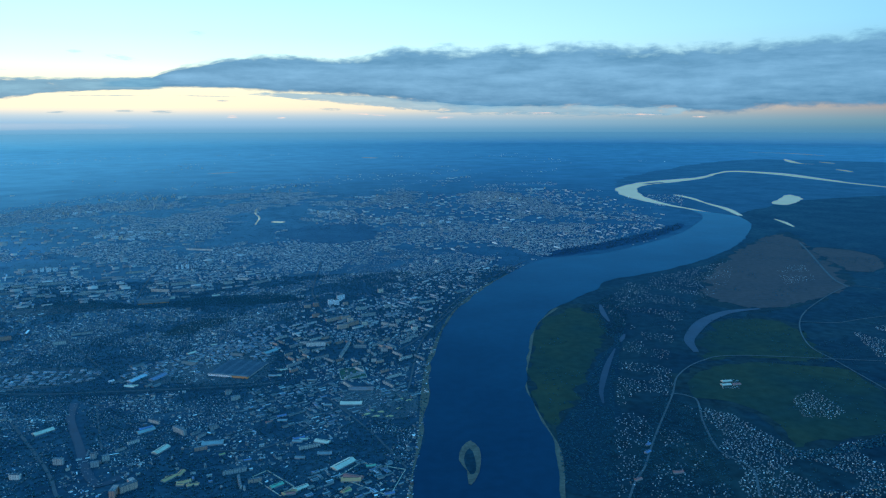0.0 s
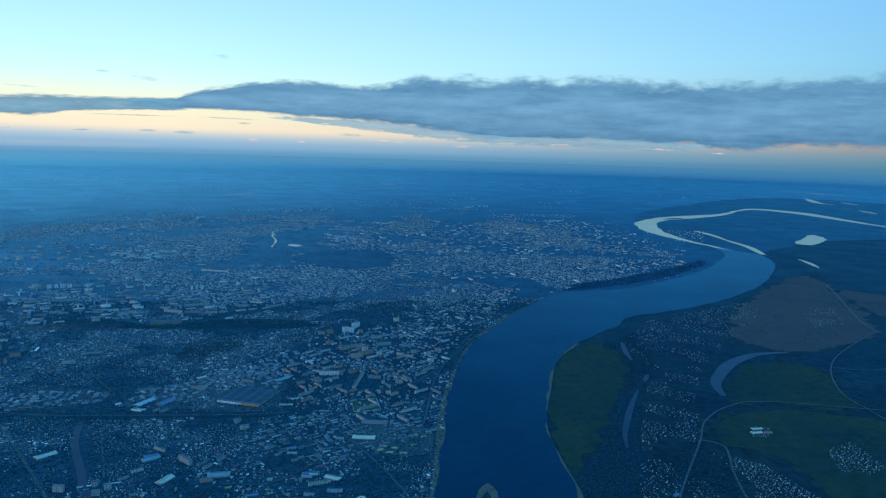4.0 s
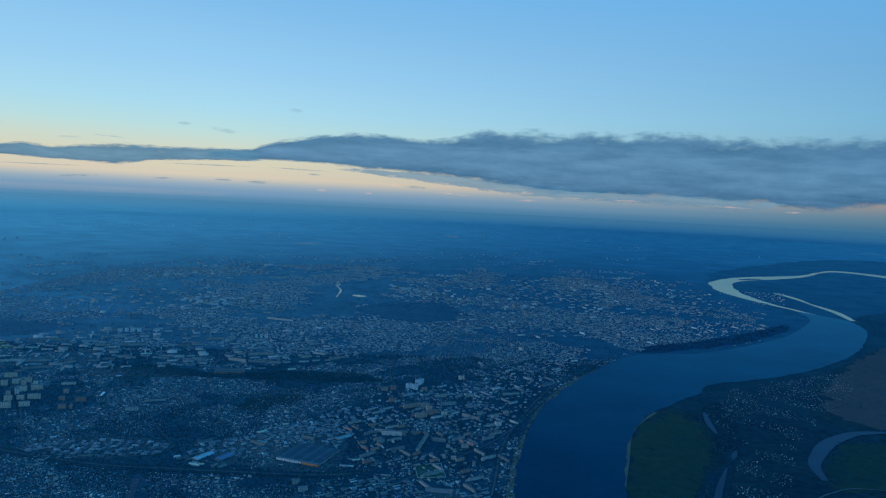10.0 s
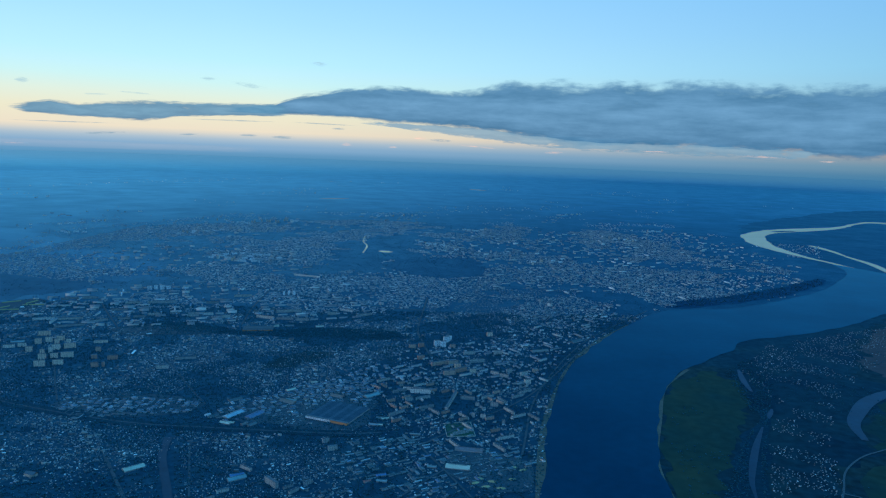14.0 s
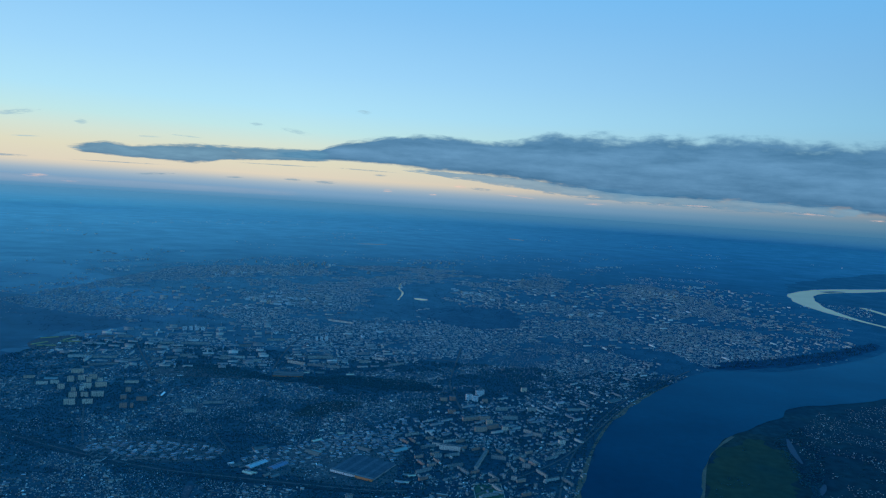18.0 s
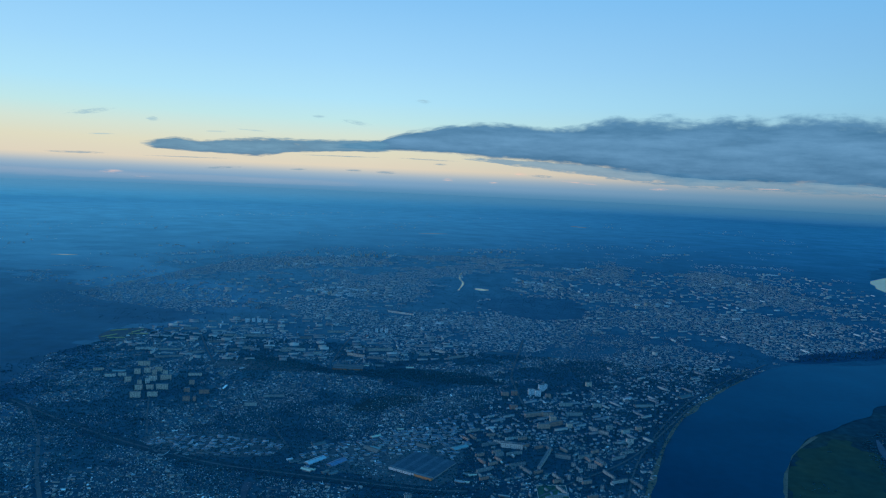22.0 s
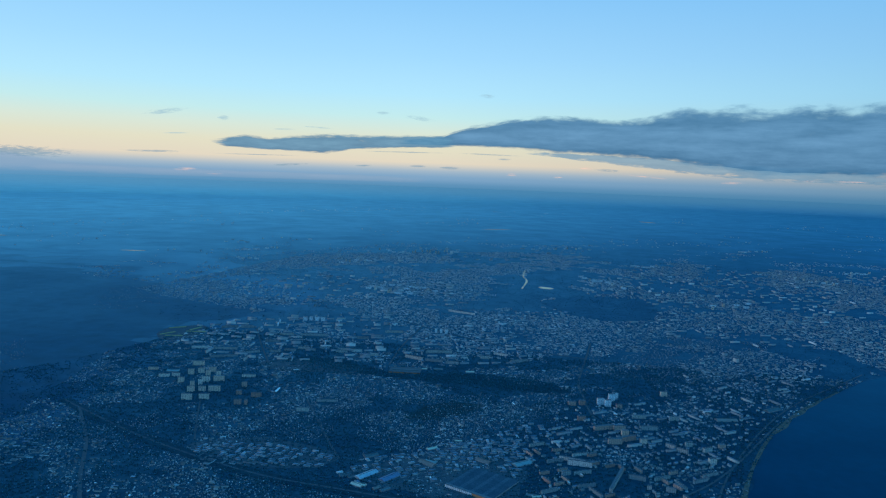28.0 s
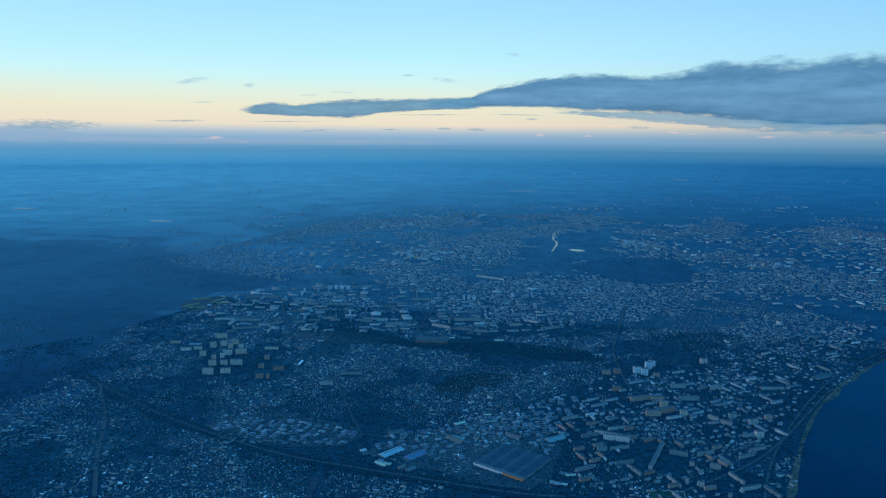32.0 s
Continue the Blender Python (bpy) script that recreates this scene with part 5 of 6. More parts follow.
fb = np.array(far_blocks)
ang = np.radians(fb[:, 2])
wv = spread(BOX, fb[:, 0], fb[:, 1], ang, fb[:, 3], fb[:, 4], fb[:, 5])
tagged(fast_mesh("far_apartment_blocks", wv, many(BOX, BOX_SIDES, len(fb)), [M["walls_far"]]), "pale blocks of flats far off in the town", "blocks of flats", kind="stuff")
TOP = np.array([(-.52, -.53, 1), (.52, -.53, 1), (.52, .53, 1), (-.52, .53, 1), (-.52, -.53, 1.06), (.52, -.53, 1.06), (.52, .53, 1.06), (-.52, .53, 1.06)])
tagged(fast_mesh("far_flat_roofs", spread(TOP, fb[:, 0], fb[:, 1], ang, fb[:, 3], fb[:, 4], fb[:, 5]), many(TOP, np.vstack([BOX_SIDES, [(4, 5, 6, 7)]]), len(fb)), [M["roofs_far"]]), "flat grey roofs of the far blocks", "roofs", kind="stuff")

# detached houses: the three hundred nearest are things, the rest joined
spots = []
for poly, du, dv, angle, keep in HOUSES:
    for x, y in plots(poly, du * 0.47, dv * 0.47, angle, 0.48, keep, 0.4, gap=0.10, clump=0.36):
        spots.append((y, x, radians(angle + R.choice((0, 90)) + R.uniform(-12, 12))))
spots.sort()
HOUSE_KINDS = [house("small house with a grey sheet roof in its garden", "roofs", 0.095, 0.07, 0.08),
               house("small house with a bright metal roof in its garden", "white_metal", 0.085, 0.065, 0.07),
               house("larger house with a ridged sheet roof", "metal", 0.115, 0.085, 0.10),
               house("low wooden house with a rusty red roof", "orange", 0.085, 0.065, 0.07)]
used = set()
for y, x, a in spots[:300]:
    kind = R.choice((0, 0, 0, 1, 2, 2, 3))
    m = at(x, y, math.degrees(a))
    if kind in used:
        copy_thing(HOUSE_KINDS[kind], m)
    else:
        used.add(kind)
        HOUSE_KINDS[kind].matrix_basis = m
far = np.array(spots[300:])
rs = np.random.RandomState(5)
n = len(far)
sx, sy, sz = rs.uniform(0.12, 0.25, n), rs.uniform(0.09, 0.16, n), rs.uniform(0.06, 0.12, n)
hv = spread(BOX, far[:, 1], far[:, 0], far[:, 2], sx, sy, sz)
rv = spread(ROOF, far[:, 1], far[:, 0], far[:, 2], sx, sy, sy * 0.42)
rv[:, 2] += np.repeat(sz, 6)
tagged(fast_mesh("house_walls", hv, many(BOX, BOX_SIDES, n), [M["walls"]]), "walls of the many small houses", "houses", kind="stuff")
tagged(fast_mesh("house_roofs", rv, np.array([q for q in many(ROOF, ROOF_FACES[:2], n)]), [M["roofs"]]), "sheet roofs of the many small houses", "roofs", kind="stuff")

# ---------------------------------------------------------------- trees
OCT = np.array([(1, 0, 0), (0, 1, 0), (-1, 0, 0), (0, -1, 0), (0, 0, 1), (0, 0, -0.6)], float)
OCT_F = np.array([(0, 1, 4), (1, 2, 4), (2, 3, 4), (3, 0, 4), (1, 0, 5), (2, 1, 5), (3, 2, 5), (0, 3, 5)])


NARROW = np.array([(p.x, p.y) for pts in ([(112.6, 148.4), (100.4, 146.0), (91.1, 139.5), (83.5, 131.1), (77.1, 117.9)], [(60.4, 123.1), (54.1, 112.4), (46.0, 94.4)], [(71.6, 159.7), (67.6, 143.6)], [(-48.1, 110.4), (-41.5, 92.3), (-34.6, 78.9), (-32.1, 80.9)]) for p in curve_points(pts, 0.7)])


def dry(p):
    """Leaves out the places that lie in an oxbow, a backwater or the stream."""
    near = np.concatenate([((q[:, None] - NARROW[None]) ** 2).sum(2).min(1) for q in np.array_split(p, max(1, len(p) // 3000))])
    return p[near > 1.2]


def crowns(name, pts, size, label, seed, mat="leaf"):
    """Uneven small crowns, one to a tree or clump."""
    pts = dry(pts)
    rs = np.random.RandomState(seed)
    n = len(pts)
    s = size * rs.uniform(0.5, 1.4, n)
    v = spread(OCT, pts[:, 0], pts[:, 1], rs.uniform(0, 6.3, n), s * rs.uniform(0.8, 1.3, n), s, s * rs.uniform(0.8, 1.3, n))
    v += rs.uniform(-0.3, 0.3, v.shape) * np.repeat(s, 6)[:, None]
    v[:, 2] += np.repeat(s * 0.55, 6)
    tagged(fast_mesh(name, v, many(OCT, OCT_F, n), [M[mat]]), label, "trees", kind="stuff")


def scatter(poly, n, seed, cut=None, scale=0.08, margin=0.5, stray=None):
    """Random places in an outline where the pattern of the land lies above cut; with stray, below it, and that share elsewhere."""
    poly = np.array([(p[0], p[1]) for p in poly])
    rs = np.random.RandomState(seed)
    lo, hi = poly.min(0), poly.max(0)
    p = rs.uniform(lo, hi, (n, 2))
    p = p[inside(p, poly)]
    if cut is not None:
        high = np.array([noise.noise((x * scale, y * scale, 4.4)) + 0.5 * noise.noise((x * scale * 4, y * scale * 4, 7.4)) > cut for x, y in p], bool)
        p = p[high if stray is None else ~high | (rs.rand(len(p)) < stray)]
    return p[~inside(p, RIVER) & ~inside(p, LOOP)]


near_town = [(-165, 40), (-160, 120), (-135, 165), (-125, 211), (-30, 211), (40, 214), (70, 217), (24, 140), (14, 60)]
crowns("town_trees", scatter(near_town, 150000, 1, 0.06, 0.075, stray=0.22), 0.15, "dark trees in gardens and along streets", 1)
far_town = [(-130, 204), (-190, 260), (-180, 420), (-60, 500), (120, 480), (170, 320), (110, 252), (78, 232), (60, 208), (-30, 205)]
crowns("far_trees", scatter(far_town, 22000, 2, -0.06, 0.030, stray=0.20), 0.15, "dark trees among the far streets", 2, "far_leaf")
WOODS = [([(-83.5, 185.3), (-72.3, 189.3), (-54.2, 181.6), (-32.7, 188.0), (-13.2, 186.0), (-10.3, 178.8), (-17.7, 176.6), (-31.0, 178.0), (-50.0, 177.0), (-66.5, 178.5)], 4500, 0.17),
         ([(-290.8, 280.8), (-235.1, 289.6), (-170.9, 253.7), (-125.2, 241.3), (-120.6, 225.0), (-142.8, 213.7), (-140.5, 192.8), (-125.9, 158.3), (-122.0, 141.8), (-115.3, 126.1), (-122.5, 118.0), (-175.6, 148.6)], 1500, 0.07),
         ([(29.7, 68.1), (33.7, 83.7), (40.8, 94.0), (53.8, 115.9), (66.7, 134.0), (50.4, 100.5), (40.8, 76.5), (36.1, 63.7)], 14000, 0.13),
         ([(67.2, 157.5), (79.5, 171.4), (74.3, 147.7), (64.9, 129.8), (61.7, 130.4)], 2600, 0.15),
         ([(57.1, 96.5), (62.6, 90.3), (54.9, 68.7), (51.1, 61.2), (36.1, 63.7)], 4500, 0.12),
         ([(77.9, 229.3), (102.6, 238.0), (134.3, 259.5), (163.3, 287.2), (169.3, 301.3), (139.4, 275.9), (109.0, 253.9), (83.3, 238.9)], 5000, 0.25),
         ([(18.8, 81.2), (19.0, 78.3), (18.1, 74.1), (17.0, 73.1), (17.0, 76.5), (17.7, 79.5)], 220, 0.12),
         ([(64.2, 74.5), (69.0, 71.7), (77.2, 72.3), (86.2, 74.8), (83.1, 71.3), (67.2, 69.3)], 1500, 0.14),
         ([(-27.0, 304.0), (-14.0, 324.0), (6.0, 330.0), (21.0, 309.0), (17.0, 280.0), (0.0, 271.0), (-16.0, 280.0)], 900, 0.14)]
for k, (poly, n, size) in enumerate(WOODS):
    crowns("wood_trees", scatter(poly, n, 20 + k, None, 0.05), size, "dark dense trees of a wood", 30 + k, "far_leaf" if k in (1, 5, 8) else "leaf")
WOOD_LINES = [np.array(poly) for poly, n, size in WOODS]


STREET_CELLS = set()
for line, w in CITY_ROADS + [(RAIL, 3.0)]:
    for p in curve_points(line, 0.3):
        r = w * 0.28 + 0.18
        for i in range(int((p.x - r) / 0.3), int((p.x + r) / 0.3) + 1):
            STREET_CELLS.update((i, j) for j in range(int((p.y - r) / 0.3), int((p.y + r) / 0.3) + 1))


def fabric(name, poly, n, seed, cut, scale, size, label, dim, quarter=22.0):
    """The small mixed buildings that fill the streets between the larger ones."""
    p = scatter(poly, n, seed, cut, scale)
    for line in WOOD_LINES:
        p = p[~inside(p, line)]
    p = p[free(p, 0.4)]
    p = p[np.array([(int(x / 0.3), int(y / 0.3)) not in STREET_CELLS for x, y in p], bool)]
    rs = np.random.RandomState(seed)
    # quarters, each with the one direction of its streets; the buildings stand in rows along them
    lo, hi = p.min(0), p.max(0)
    seeds = rs.uniform(lo, hi, (max(6, int((hi - lo).prod() / quarter ** 2)), 2))
    turn = rs.choice([8.0, 18.0, 27.0, 38.0, -6.0], len(seeds)) + rs.normal(0, 3, len(seeds))
    near = np.concatenate([((q[:, None] - seeds[None]) ** 2).sum(2).argmin(1) for q in np.array_split(p, max(1, len(p) // 4000))])
    a = np.radians(turn[near])
    c, sn = np.cos(a), np.sin(a)
    u, v = c * p[:, 0] + sn * p[:, 1], -sn * p[:, 0] + c * p[:, 1]
    pitch = size * 3.4
    v = (np.floor(v / pitch) + rs.choice([0.28, 0.72], len(p)) + rs.normal(0, 0.035, len(p))) * pitch
    keep = (np.floor(u / (size * 17.0)) * 17.0 * size + size * 2.0 < u)          # cross streets
    p = np.stack([c * u - sn * v, sn * u + c * v], 1)
    keep &= ~inside(p, RIVER) & ~inside(p, LOOP)
    p, a = p[keep], a[keep]
    n = len(p)
    s = size * np.exp(rs.normal(0, 0.40, n))
    sx, sy, sz = s * rs.uniform(0.8, 1.9, n), s * rs.uniform(0.5, 0.85, n), s * rs.uniform(0.35, 0.75, n)
    big = rs.rand(n) < 0.08                                                     # a longer building now and then
    sx[big] *= 2.2
    a = a + rs.normal(0, 0.05, n) + rs.choice([0, 0, math.pi / 2], n)
    tagged(fast_mesh(name + "_walls", spread(BOX, p[:, 0], p[:, 1], a, sx, sy, sz), many(BOX, BOX_SIDES, n), [M[dim]]), "walls of " + label, "buildings", kind="stuff")
    v = spread(ROOF, p[:, 0], p[:, 1], a, sx, sy, sy * 0.3)
    v[:, 2] += np.repeat(sz, 6)
    tagged(fast_mesh(name + "_roofs", v, many(ROOF, ROOF_FACES[:2], n), [M["roofs" if dim == "walls" else "roofs_far"]]), "roofs of " + label, "roofs", kind="stuff")


fabric("small_buildings", near_town, 125000, 51, 0.04, 0.075, 0.17, "the many small buildings of the town", "walls", 16.0)
# the western half gets the paler walls that carry the haze
far_west = [(-130, 204), (-190, 260), (-180, 420), (-60, 500), (10, 492), (5, 206), (-30, 205)]
far_east = [(5, 206), (10, 492), (120, 480), (170, 320), (110, 252), (78, 232), (60, 208)]
fabric("far_buildings", far_west, 90000, 52, -0.06, 0.030, 0.25, "the many small buildings of the far western districts", "haze_pale_walls", 26.0)
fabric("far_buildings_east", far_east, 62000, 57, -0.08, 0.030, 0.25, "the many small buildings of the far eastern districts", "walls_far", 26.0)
outer = [(-420, 330), (-250, 330), (-200, 470), (-60, 570), (140, 540), (230, 640), (420, 800), (300, 1150), (-300, 1150), (-600, 800)]
fabric("village_specks", outer, 9000, 53, 0.36, 0.013, 0.42, "the villages far out on the plain", "haze_pale_walls", 60.0)
outskirts = [(-200, 250), (-215, 380), (-150, 520), (0, 590), (170, 570), (240, 430), (190, 330), (160, 330), (120, 480), (-60, 500), (-180, 420)]
fabric("outskirt_buildings", outskirts, 26000, 55, 0.22, 0.026, 0.30, "the outskirts of the town", "haze_pale_walls", 30.0)
west_side = [(-220, 200), (-135, 150), (-125, 60), (-150, 40), (-230, 120)]
fabric("western_buildings", west_side, 4200, 54, 0.12, 0.06, 0.22, "the scattered buildings west of the town", "walls")
hamlets = [(-260, 300), (-215, 262), (-150, 262), (-112, 250), (-110, 275), (-150, 300), (-200, 345), (-250, 340)]
fabric("hamlet_buildings", hamlets, 9000, 56, 0.10, 0.05, 0.26, "the villages in the clearings of the wood", "haze_pale_walls", 20.0)
plain = [(29.4, 64.9), (34.3, 85.7), (38.8, 111.6), (49.4, 141.7), (76.2, 172.0), (110.9, 198.0), (150.9, 222.2), (193.9, 271.2), (216.9, 222.9), (142.7, 116.5), (78.9, 54.0), (43.0, 48.0)]
crowns("plain_trees", scatter(plain, 26000, 3, 0.1, 0.07), 0.13, "dark scattered trees of the flood plain", 3)

# ---------------------------------------------------------------- clouds
def cloud_material(name, low, high, density, edge, stretch, taper=18.0, soft=(0.30, 0.78), grain=0.35, thin=False):
    """Glowing vapour: thick in the middle, thinning out unevenly towards its edge; shade painted in grey-blue beneath,
    light paler above.
    """
    mat = bpy.data.materials.new(name)
    mat.use_nodes = True
    n, l = mat.node_tree.nodes, mat.node_tree.links
    n.clear()
    out, mix, clear, glow = n.new("ShaderNodeOutputMaterial"), n.new("ShaderNodeMixShader"), n.new("ShaderNodeBsdfTransparent"), n.new("ShaderNodeEmission")
    uv, sep, geo = n.new("ShaderNodeUVMap"), n.new("ShaderNodeSeparateXYZ"), n.new("ShaderNodeNewGeometry")
    l.new(uv.outputs["UV"], sep.inputs[0])

    def pattern(scale, high_scale, detail, rough):
        st, ns = n.new("ShaderNodeMapping"), n.new("ShaderNodeTexNoise")
        st.inputs["Scale"].default_value = (scale, scale, scale * high_scale)
        l.new(geo.outputs["Position"], st.inputs["Vector"])
        l.new(st.outputs["Vector"], ns.inputs["Vector"])
        ns.inputs["Scale"].default_value, ns.inputs["Detail"].default_value, ns.inputs["Roughness"].default_value = 1.0, detail, rough
        return ns.outputs["Fac"]

    def m(op, a, b=None):
        q = n.new("ShaderNodeMath")
        q.operation = op
        for k, v in enumerate((a, b)):
            if hasattr(v, "links"):
                l.new(v, q.inputs[k])
            elif v is not None:
                q.inputs[k].default_value = v
        return q.outputs[0]
    puffs, layers = pattern(0.0085 * stretch, 1.5, 8, 0.60), pattern(0.0030 * stretch, 6.5 if not thin else 9.0, 7, 0.62)
    v = sep.outputs["Y"]
    thick = m("MULTIPLY", m("MINIMUM", m("MULTIPLY", v, 6.0), 1.0), m("MINIMUM", m("MULTIPLY", m("SUBTRACT", 1.0, v), 3.4), 1.0))
    if thin:
        thick = m("SINE", m("MULTIPLY", v, math.pi))
    ends = m("MULTIPLY", m("MULTIPLY", sep.outputs["X"], m("SUBTRACT", 1.0, sep.outputs["X"])), taper)
    body = m("MULTIPLY", thick, m("MINIMUM", ends, 1.0))
    a = m("ADD", body, m("MULTIPLY", m("SUBTRACT", m("ADD", m("MULTIPLY", puffs, 0.6), m("MULTIPLY", layers, 0.4)), 0.5), edge))
    mr = n.new("ShaderNodeMapRange")
    mr.interpolation_type = "SMOOTHSTEP"
    mr.inputs["From Min"].default_value, mr.inputs["From Max"].default_value = soft
    mr.inputs["To Max"].default_value = density
    l.new(a, mr.inputs["Value"])
    ramp = n.new("ShaderNodeValToRGB")
    ramp.color_ramp.elements[0].position, ramp.color_ramp.elements[0].color = 0.12, (*low, 1)
    ramp.color_ramp.elements[1].position, ramp.color_ramp.elements[1].color = 0.80, (*high, 1)
    rise = m("SINE", m("MULTIPLY", m("POWER", v, 0.75), 2.75))
    tone = m("ADD", m("MULTIPLY", rise, 0.62), m("MULTIPLY", m("SUBTRACT", layers, 0.5), grain * 3.2))
    l.new(m("ADD", tone, m("MULTIPLY", m("SUBTRACT", puffs, 0.5), grain)), ramp.inputs["Fac"])
    l.new(ramp.outputs["Color"], glow.inputs["Color"])
    l.new(mr.outputs["Result"], mix.inputs["Fac"])
    l.new(clear.outputs[0], mix.inputs[1])
    l.new(glow.outputs[0], mix.inputs[2])
    l.new(mix.outputs[0], out.inputs["Surface"])
    return mat


def cloud(name, top, base, mat, label, grow=0.0, dist=4300.0, n=140):
    """A far cloud between its upper and lower outline, given in degrees of azimuth and elevation from the town's middle."""
    az0, az1 = top[0][0], top[-1][0]
    xs = np.linspace(az0, az1, n)
    wide = grow * (0.30 + 0.70 * np.clip((xs - az0) / 16, 0, 1))
    hi = np.interp(xs, [p[0] for p in top], [p[1] for p in top]) + wide
    lo = np.interp(xs, [p[0] for p in base], [p[1] for p in base]) - wide * 0.6
    rows = 9
    me = bpy.data.meshes.new(name)
    verts, faces = [], []
    for i, x in enumerate(xs):
        for j in range(rows):
            v = j / (rows - 1)
            e = lo[i] + (hi[i] - lo[i]) * v
            r = dist - (260 * math.sin(math.pi * v) + 60 * noise.noise((x * 0.5, v * 2, 3))) * (dist > 4000)
            verts.append((r * math.sin(radians(x)), r * math.cos(radians(x)), 50 + r * math.tan(radians(e))))
    for i in range(n - 1):
        for j in range(rows - 1):
            faces.append((i * rows + j, (i + 1) * rows + j, (i + 1) * rows + j + 1, i * rows + j + 1))
    me.from_pydata(verts, [], faces)
    layer = me.uv_layers.new(name="UVMap")
    for lp in me.loops:
        layer.data[lp.index].uv = ((lp.vertex_index // rows) / (n - 1), (lp.vertex_index % rows) / (rows - 1))
    me.materials.append(mat)
    me.polygons.foreach_set("use_smooth", [True] * len(me.polygons))
    return tagged(new(name, me), label, "cloud", kind="structure")


def wisp(az, el, width, height, mat, label, tilt=0.0):
    """A thin lens-shaped streak of cloud, its middle at an azimuth and elevation, rising by tilt along its length."""
    xs = [az + width * (k / 4 - 0.5) for k in range(5)]
    bow = [0.25, 0.8, 1.0, 0.8, 0.25]
    mid = [el + tilt * (k / 4 - 0.5) for k in range(5)]
    cloud("backdrop_wisp", [(x, e + height * w) for x, e, w in zip(xs, mid, bow)], [(x, e - height * w) for x, e, w in zip(xs, mid, bow)], mat, label, dist=4050.0, n=32)


VAPOUR = cloud_material("cloud_vapour", (0.024, 0.120, 0.245), (0.122, 0.295, 0.495), 0.97, 1.7, 1.0, taper=26.0, soft=(0.20, 0.80), grain=0.28)
TAIL = cloud_material("cloud_tail_vapour", (0.040, 0.155, 0.290), (0.120, 0.295, 0.450), 0.92, 1.9, 1.9, taper=14.0, soft=(0.15, 0.85))
VEIL = cloud_material("veil_vapour", (0.070, 0.205, 0.350), (0.190, 0.350, 0.480), 0.80, 2.6, 1.3, taper=10.0, thin=True)
WISP = cloud_material("wisp_vapour", (0.20, 0.38, 0.50), (0.33, 0.52, 0.62), 0.75, 4.0, 3.0, taper=4.0, soft=(0.35, 1.4), thin=True)
STREAK = cloud_material("streak_vapour", (0.085, 0.215, 0.345), (0.20, 0.33, 0.44), 0.66, 4.0, 3.4, taper=4.0, soft=(0.35, 1.1), thin=True)
PINK = cloud_material("painted_sunlit_vapour", (0.62, 0.40, 0.38), (0.86, 0.60, 0.50), 0.70, 4.5, 4.0, taper=4.0, soft=(0.45, 1.5), thin=True)
MIST = cloud_material("mist_vapour", (0.19, 0.33, 0.49), (0.26, 0.37, 0.51), 0.75, 1.6, 1.2, taper=8.0, thin=True)


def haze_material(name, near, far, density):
    """Blue evening haze painted as emission on a see-through band, densest at the height of the horizon; near and far
    from the sunset.
    """
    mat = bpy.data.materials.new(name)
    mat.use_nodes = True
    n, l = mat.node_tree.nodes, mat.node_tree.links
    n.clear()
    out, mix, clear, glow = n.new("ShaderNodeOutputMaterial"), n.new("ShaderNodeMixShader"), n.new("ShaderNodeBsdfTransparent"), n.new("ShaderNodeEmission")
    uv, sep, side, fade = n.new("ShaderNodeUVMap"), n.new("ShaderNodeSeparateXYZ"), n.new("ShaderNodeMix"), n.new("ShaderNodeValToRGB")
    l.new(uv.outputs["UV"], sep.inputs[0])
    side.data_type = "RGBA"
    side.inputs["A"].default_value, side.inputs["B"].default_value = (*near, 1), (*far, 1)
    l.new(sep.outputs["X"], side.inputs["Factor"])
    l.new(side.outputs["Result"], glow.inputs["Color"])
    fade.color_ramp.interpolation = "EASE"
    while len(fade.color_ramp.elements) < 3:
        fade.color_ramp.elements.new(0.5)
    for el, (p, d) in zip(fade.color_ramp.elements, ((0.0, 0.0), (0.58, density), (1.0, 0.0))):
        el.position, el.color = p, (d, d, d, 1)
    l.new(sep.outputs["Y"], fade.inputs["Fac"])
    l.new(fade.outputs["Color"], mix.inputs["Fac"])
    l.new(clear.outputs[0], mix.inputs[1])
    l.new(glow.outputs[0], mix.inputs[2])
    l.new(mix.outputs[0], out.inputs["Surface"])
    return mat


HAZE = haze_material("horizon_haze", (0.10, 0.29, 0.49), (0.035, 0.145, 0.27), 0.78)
BANK_TOP = [(-17.5, 2.85), (-13.2, 3.10), (-12.2, 3.60), (-10.7, 4.10), (-8.5, 4.60), (-5.2, 5.18), (-3.2, 5.05), (-0.7, 5.05), (1.9, 4.88), (3.8, 5.30), (5.8, 6.00), (8.8, 5.98), (11.8, 5.85), (13.7, 6.20), (17.0, 6.05), (20.4, 6.30), (23.1, 5.95), (27.1, 5.86), (30.5, 5.75), (36.0, 5.9), (44.0, 6.4), (62.0, 6.2)]
BANK_BASE = [(-17.5, 2.6), (-12.5, 2.66), (-8.8, 2.62), (-5.3, 2.45), (-2.0, 2.30), (1.5, 2.15), (5.0, 1.78), (8.4, 1.33), (10.8, 0.92), (14.0, 0.78), (17.0, 0.85), (20.2, 0.95), (24.0, 0.85), (27.8, 0.75), (29.5, 0.55), (31.0, 0.35), (33.6, 0.9), (36.0, 1.0), (44.0, 0.8), (62.0, 0.6)]
TAIL_TOP = [(-31.4, 2.15), (-30.2, 2.40), (-28.6, 2.75), (-26.8, 2.48), (-25.4, 2.70), (-22.4, 3.08), (-20.0, 2.92), (-17.0, 2.95), (-13.2, 3.05), (-11.5, 3.10)]
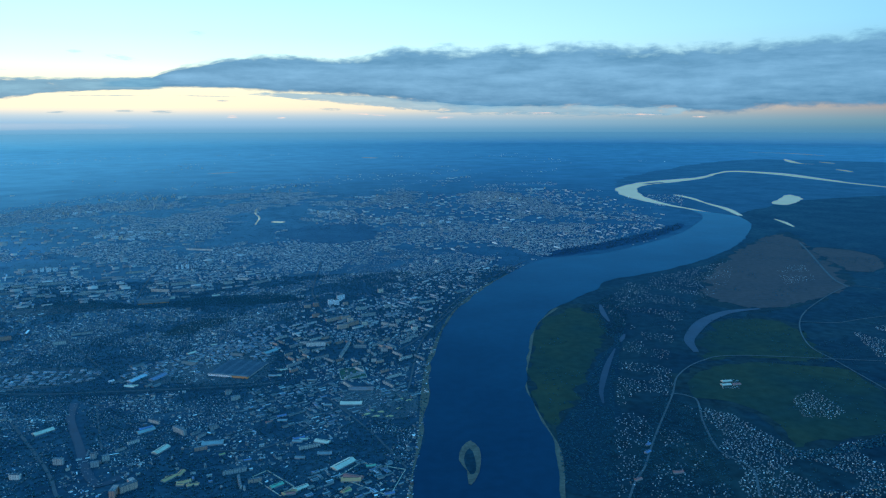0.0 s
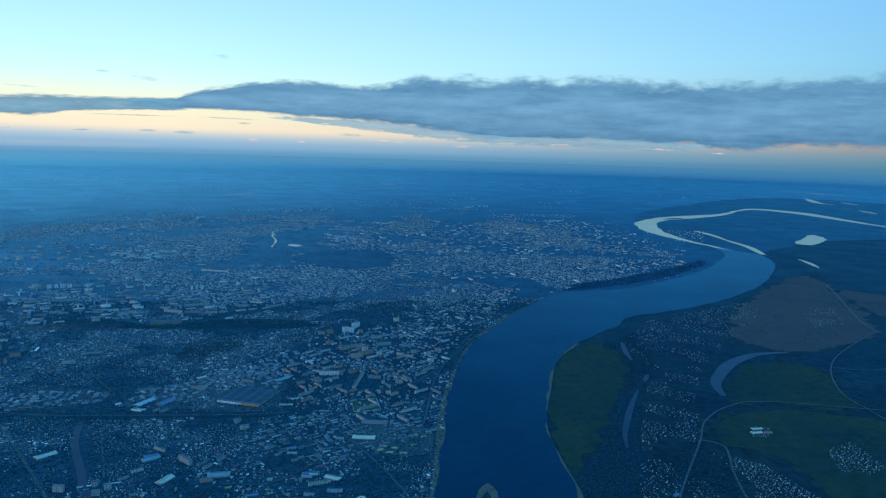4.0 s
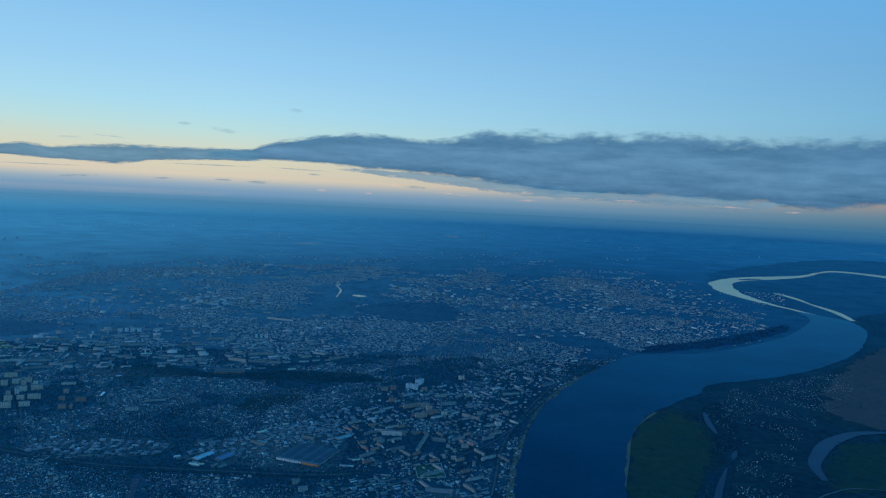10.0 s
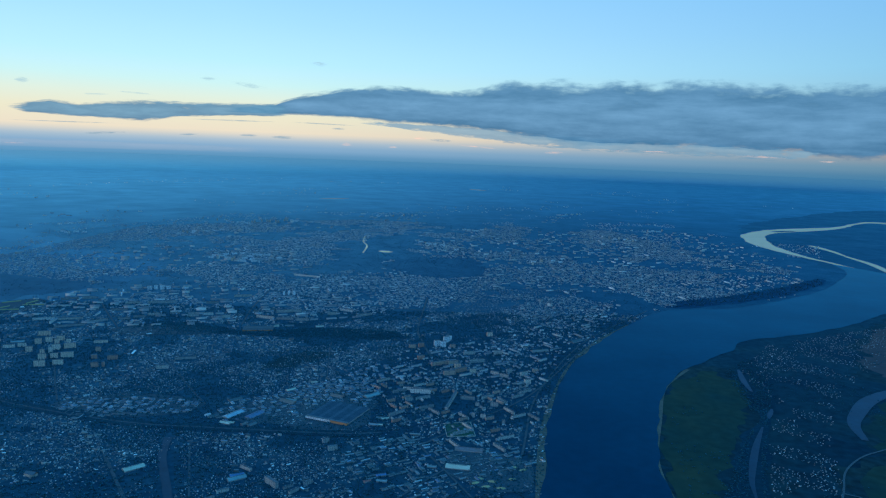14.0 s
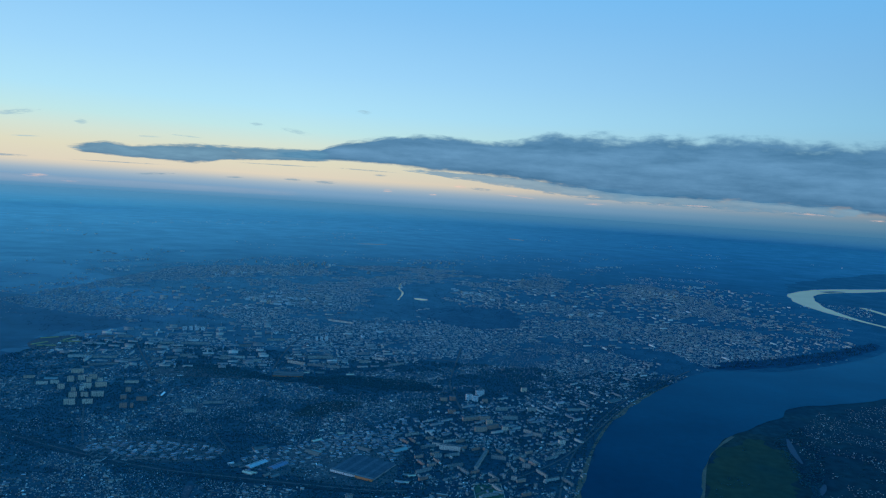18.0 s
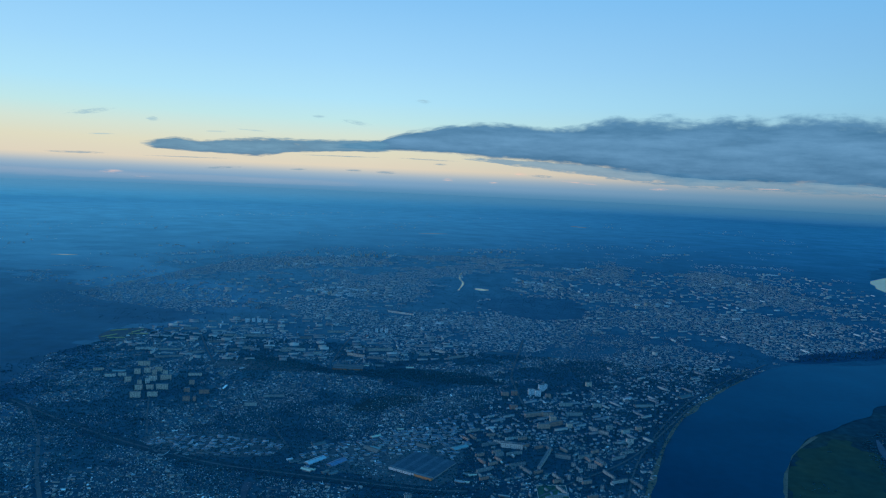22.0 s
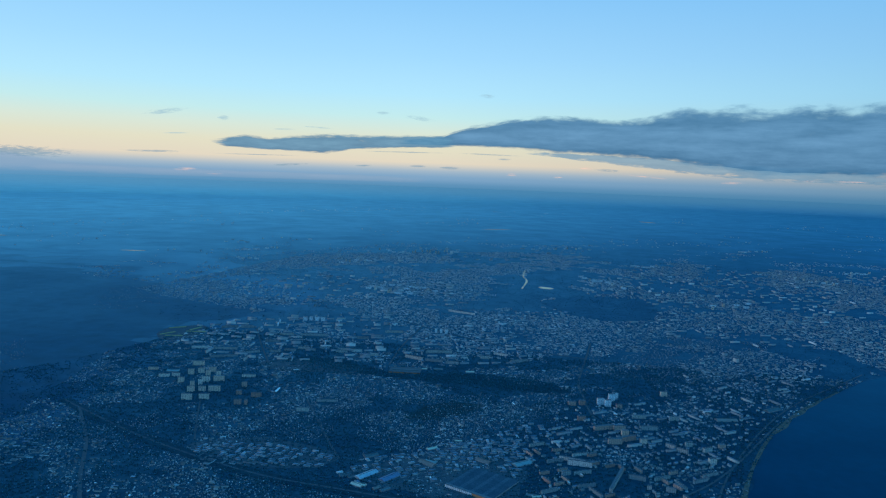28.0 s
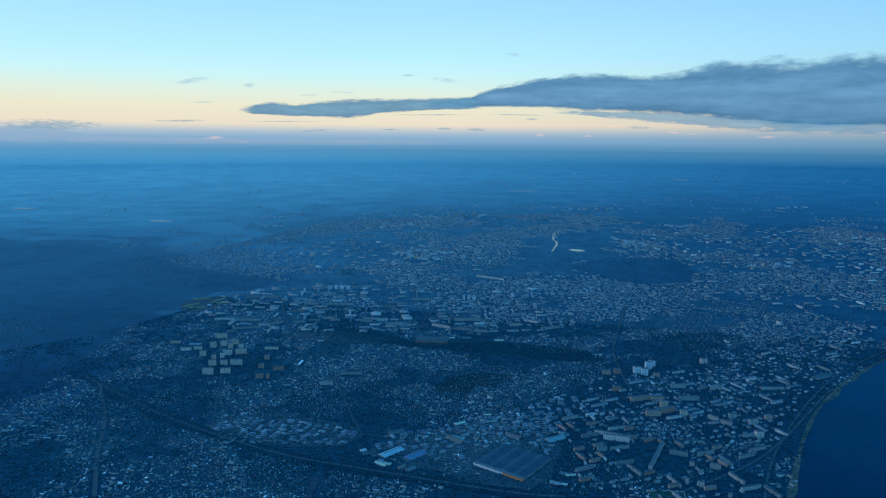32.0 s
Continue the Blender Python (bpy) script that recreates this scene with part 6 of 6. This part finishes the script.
TAIL_BASE = [(-31.4, 2.08), (-30.0, 1.86), (-27.8, 1.80), (-24.8, 1.76), (-22.6, 1.64), (-20.0, 2.20), (-17.0, 2.42), (-13.2, 2.60), (-11.5, 2.66)]
cloud("backdrop_cloud_veil", [(-7.5, 2.45), (-2.0, 2.25), (4.0, 2.1), (10.0, 1.6), (18.0, 1.4), (30.0, 1.2)], [(-7.5, 2.25), (-2.0, 1.75), (4.0, 1.15), (10.0, 0.62), (18.0, 0.50), (30.0, 0.3)], VEIL, "thin grey-blue veil beneath the cloud bank", grow=0.25, dist=4420.0)
cloud("backdrop_cloud_bank", BANK_TOP, BANK_BASE, VAPOUR, "long dark grey-blue cloud bank over the horizon", grow=0.42)
cloud("backdrop_cloud_tail", TAIL_TOP, TAIL_BASE, TAIL, "narrow grey-blue tail of the cloud bank", grow=0.42, dist=4250.0)
cloud("backdrop_haze", [(-62.0, -0.1), (0.0, -0.1), (62.0, -0.1)], [(-62.0, -1.9), (0.0, -1.9), (62.0, -1.9)], HAZE, "see-through glowing band painted as blue evening haze along the horizon", dist=1500.0)
cloud("backdrop_mist", [(-52.0, 0.95), (-44.5, 0.85), (-41.5, 0.15), (-37.0, -0.02), (-33.0, -0.02), (-25.0, -0.10), (-12.0, -0.05)], [(-52.0, -0.7), (-44.5, -0.7), (-41.5, -0.6), (-37.0, -0.6), (-33.0, -0.6), (-25.0, -0.55), (-12.0, -0.5)], MIST, "low mauve mist lying along the horizon", grow=0.2, dist=4150.0)
for az, el, width, height, tilt in ((-35.3, 1.24, 5.0, 0.14, 0.1), (-25.2, 0.62, 3.6, 0.13, 0.25), (-19.3, 0.75, 2.2, 0.11, 0.1), (-14.9, 0.85, 1.9, 0.15, 0.0), (-12.3, 0.80, 2.2, 0.17, 0.0), (-44.0, 0.80, 9.5, 0.55, 0.1), (-7.9, 1.65, 1.6, 0.13, 0.0),
                                    (0.4, 1.02, 2.6, 0.16, -0.1), (-16.0, 1.95, 9.0, 0.07, 0.1), (-9.0, 1.98, 7.0, 0.08, -0.1), (-27.5, 1.30, 8.0, 0.06, 0.1)):
    wisp(az, el, width, height, STREAK, "thin grey streak of cloud low in the sky", tilt)
for az, el, width, height, tilt in ((-33.7, 2.66, 2.8, 0.09, 0.15), (-30.2, 4.0, 1.2, 0.30, 0.0), (-34.4, 4.25, 4.0, 0.30, 0.75), (-25.7, 3.37, 2.4, 0.11, 0.1), (-22.9, 3.62, 3.2, 0.10, -0.1), (-14.9, 4.68, 3.4, 0.26, -0.4), (-17.9, 5.0, 1.6, 0.18, 0.0), (-9.5, 6.6, 1.8, 0.24, 0.0)):
    wisp(az, el, width, height, WISP, "faint wisp of cloud high in the sky", tilt)
for az, el, width, height, tilt in ((-33.0, -0.02, 2.0, 0.22, 0.1), (-30.9, -0.32, 1.8, 0.09, 0.0), (-7.3, 0.42, 1.6, 0.20, 0.0), (-3.6, 0.35, 1.0, 0.12, 0.0), (-1.4, 1.12, 1.4, 0.26, 0.0), (3.2, 0.62, 5.0, 0.10, -0.35), (9.5, 0.36, 2.2, 0.18, 0.0), (14.6, 0.66, 1.4, 0.09, 0.0), (17.4, 0.70, 2.6, 0.10, 0.0), (25.0, 0.55, 4.0, 0.12, -0.1), (29.5, 0.35, 2.0, 0.10, 0.0)):
    wisp(az, el, width, height, PINK, "small pink cloud with low sunlight painted into its glow", tilt)
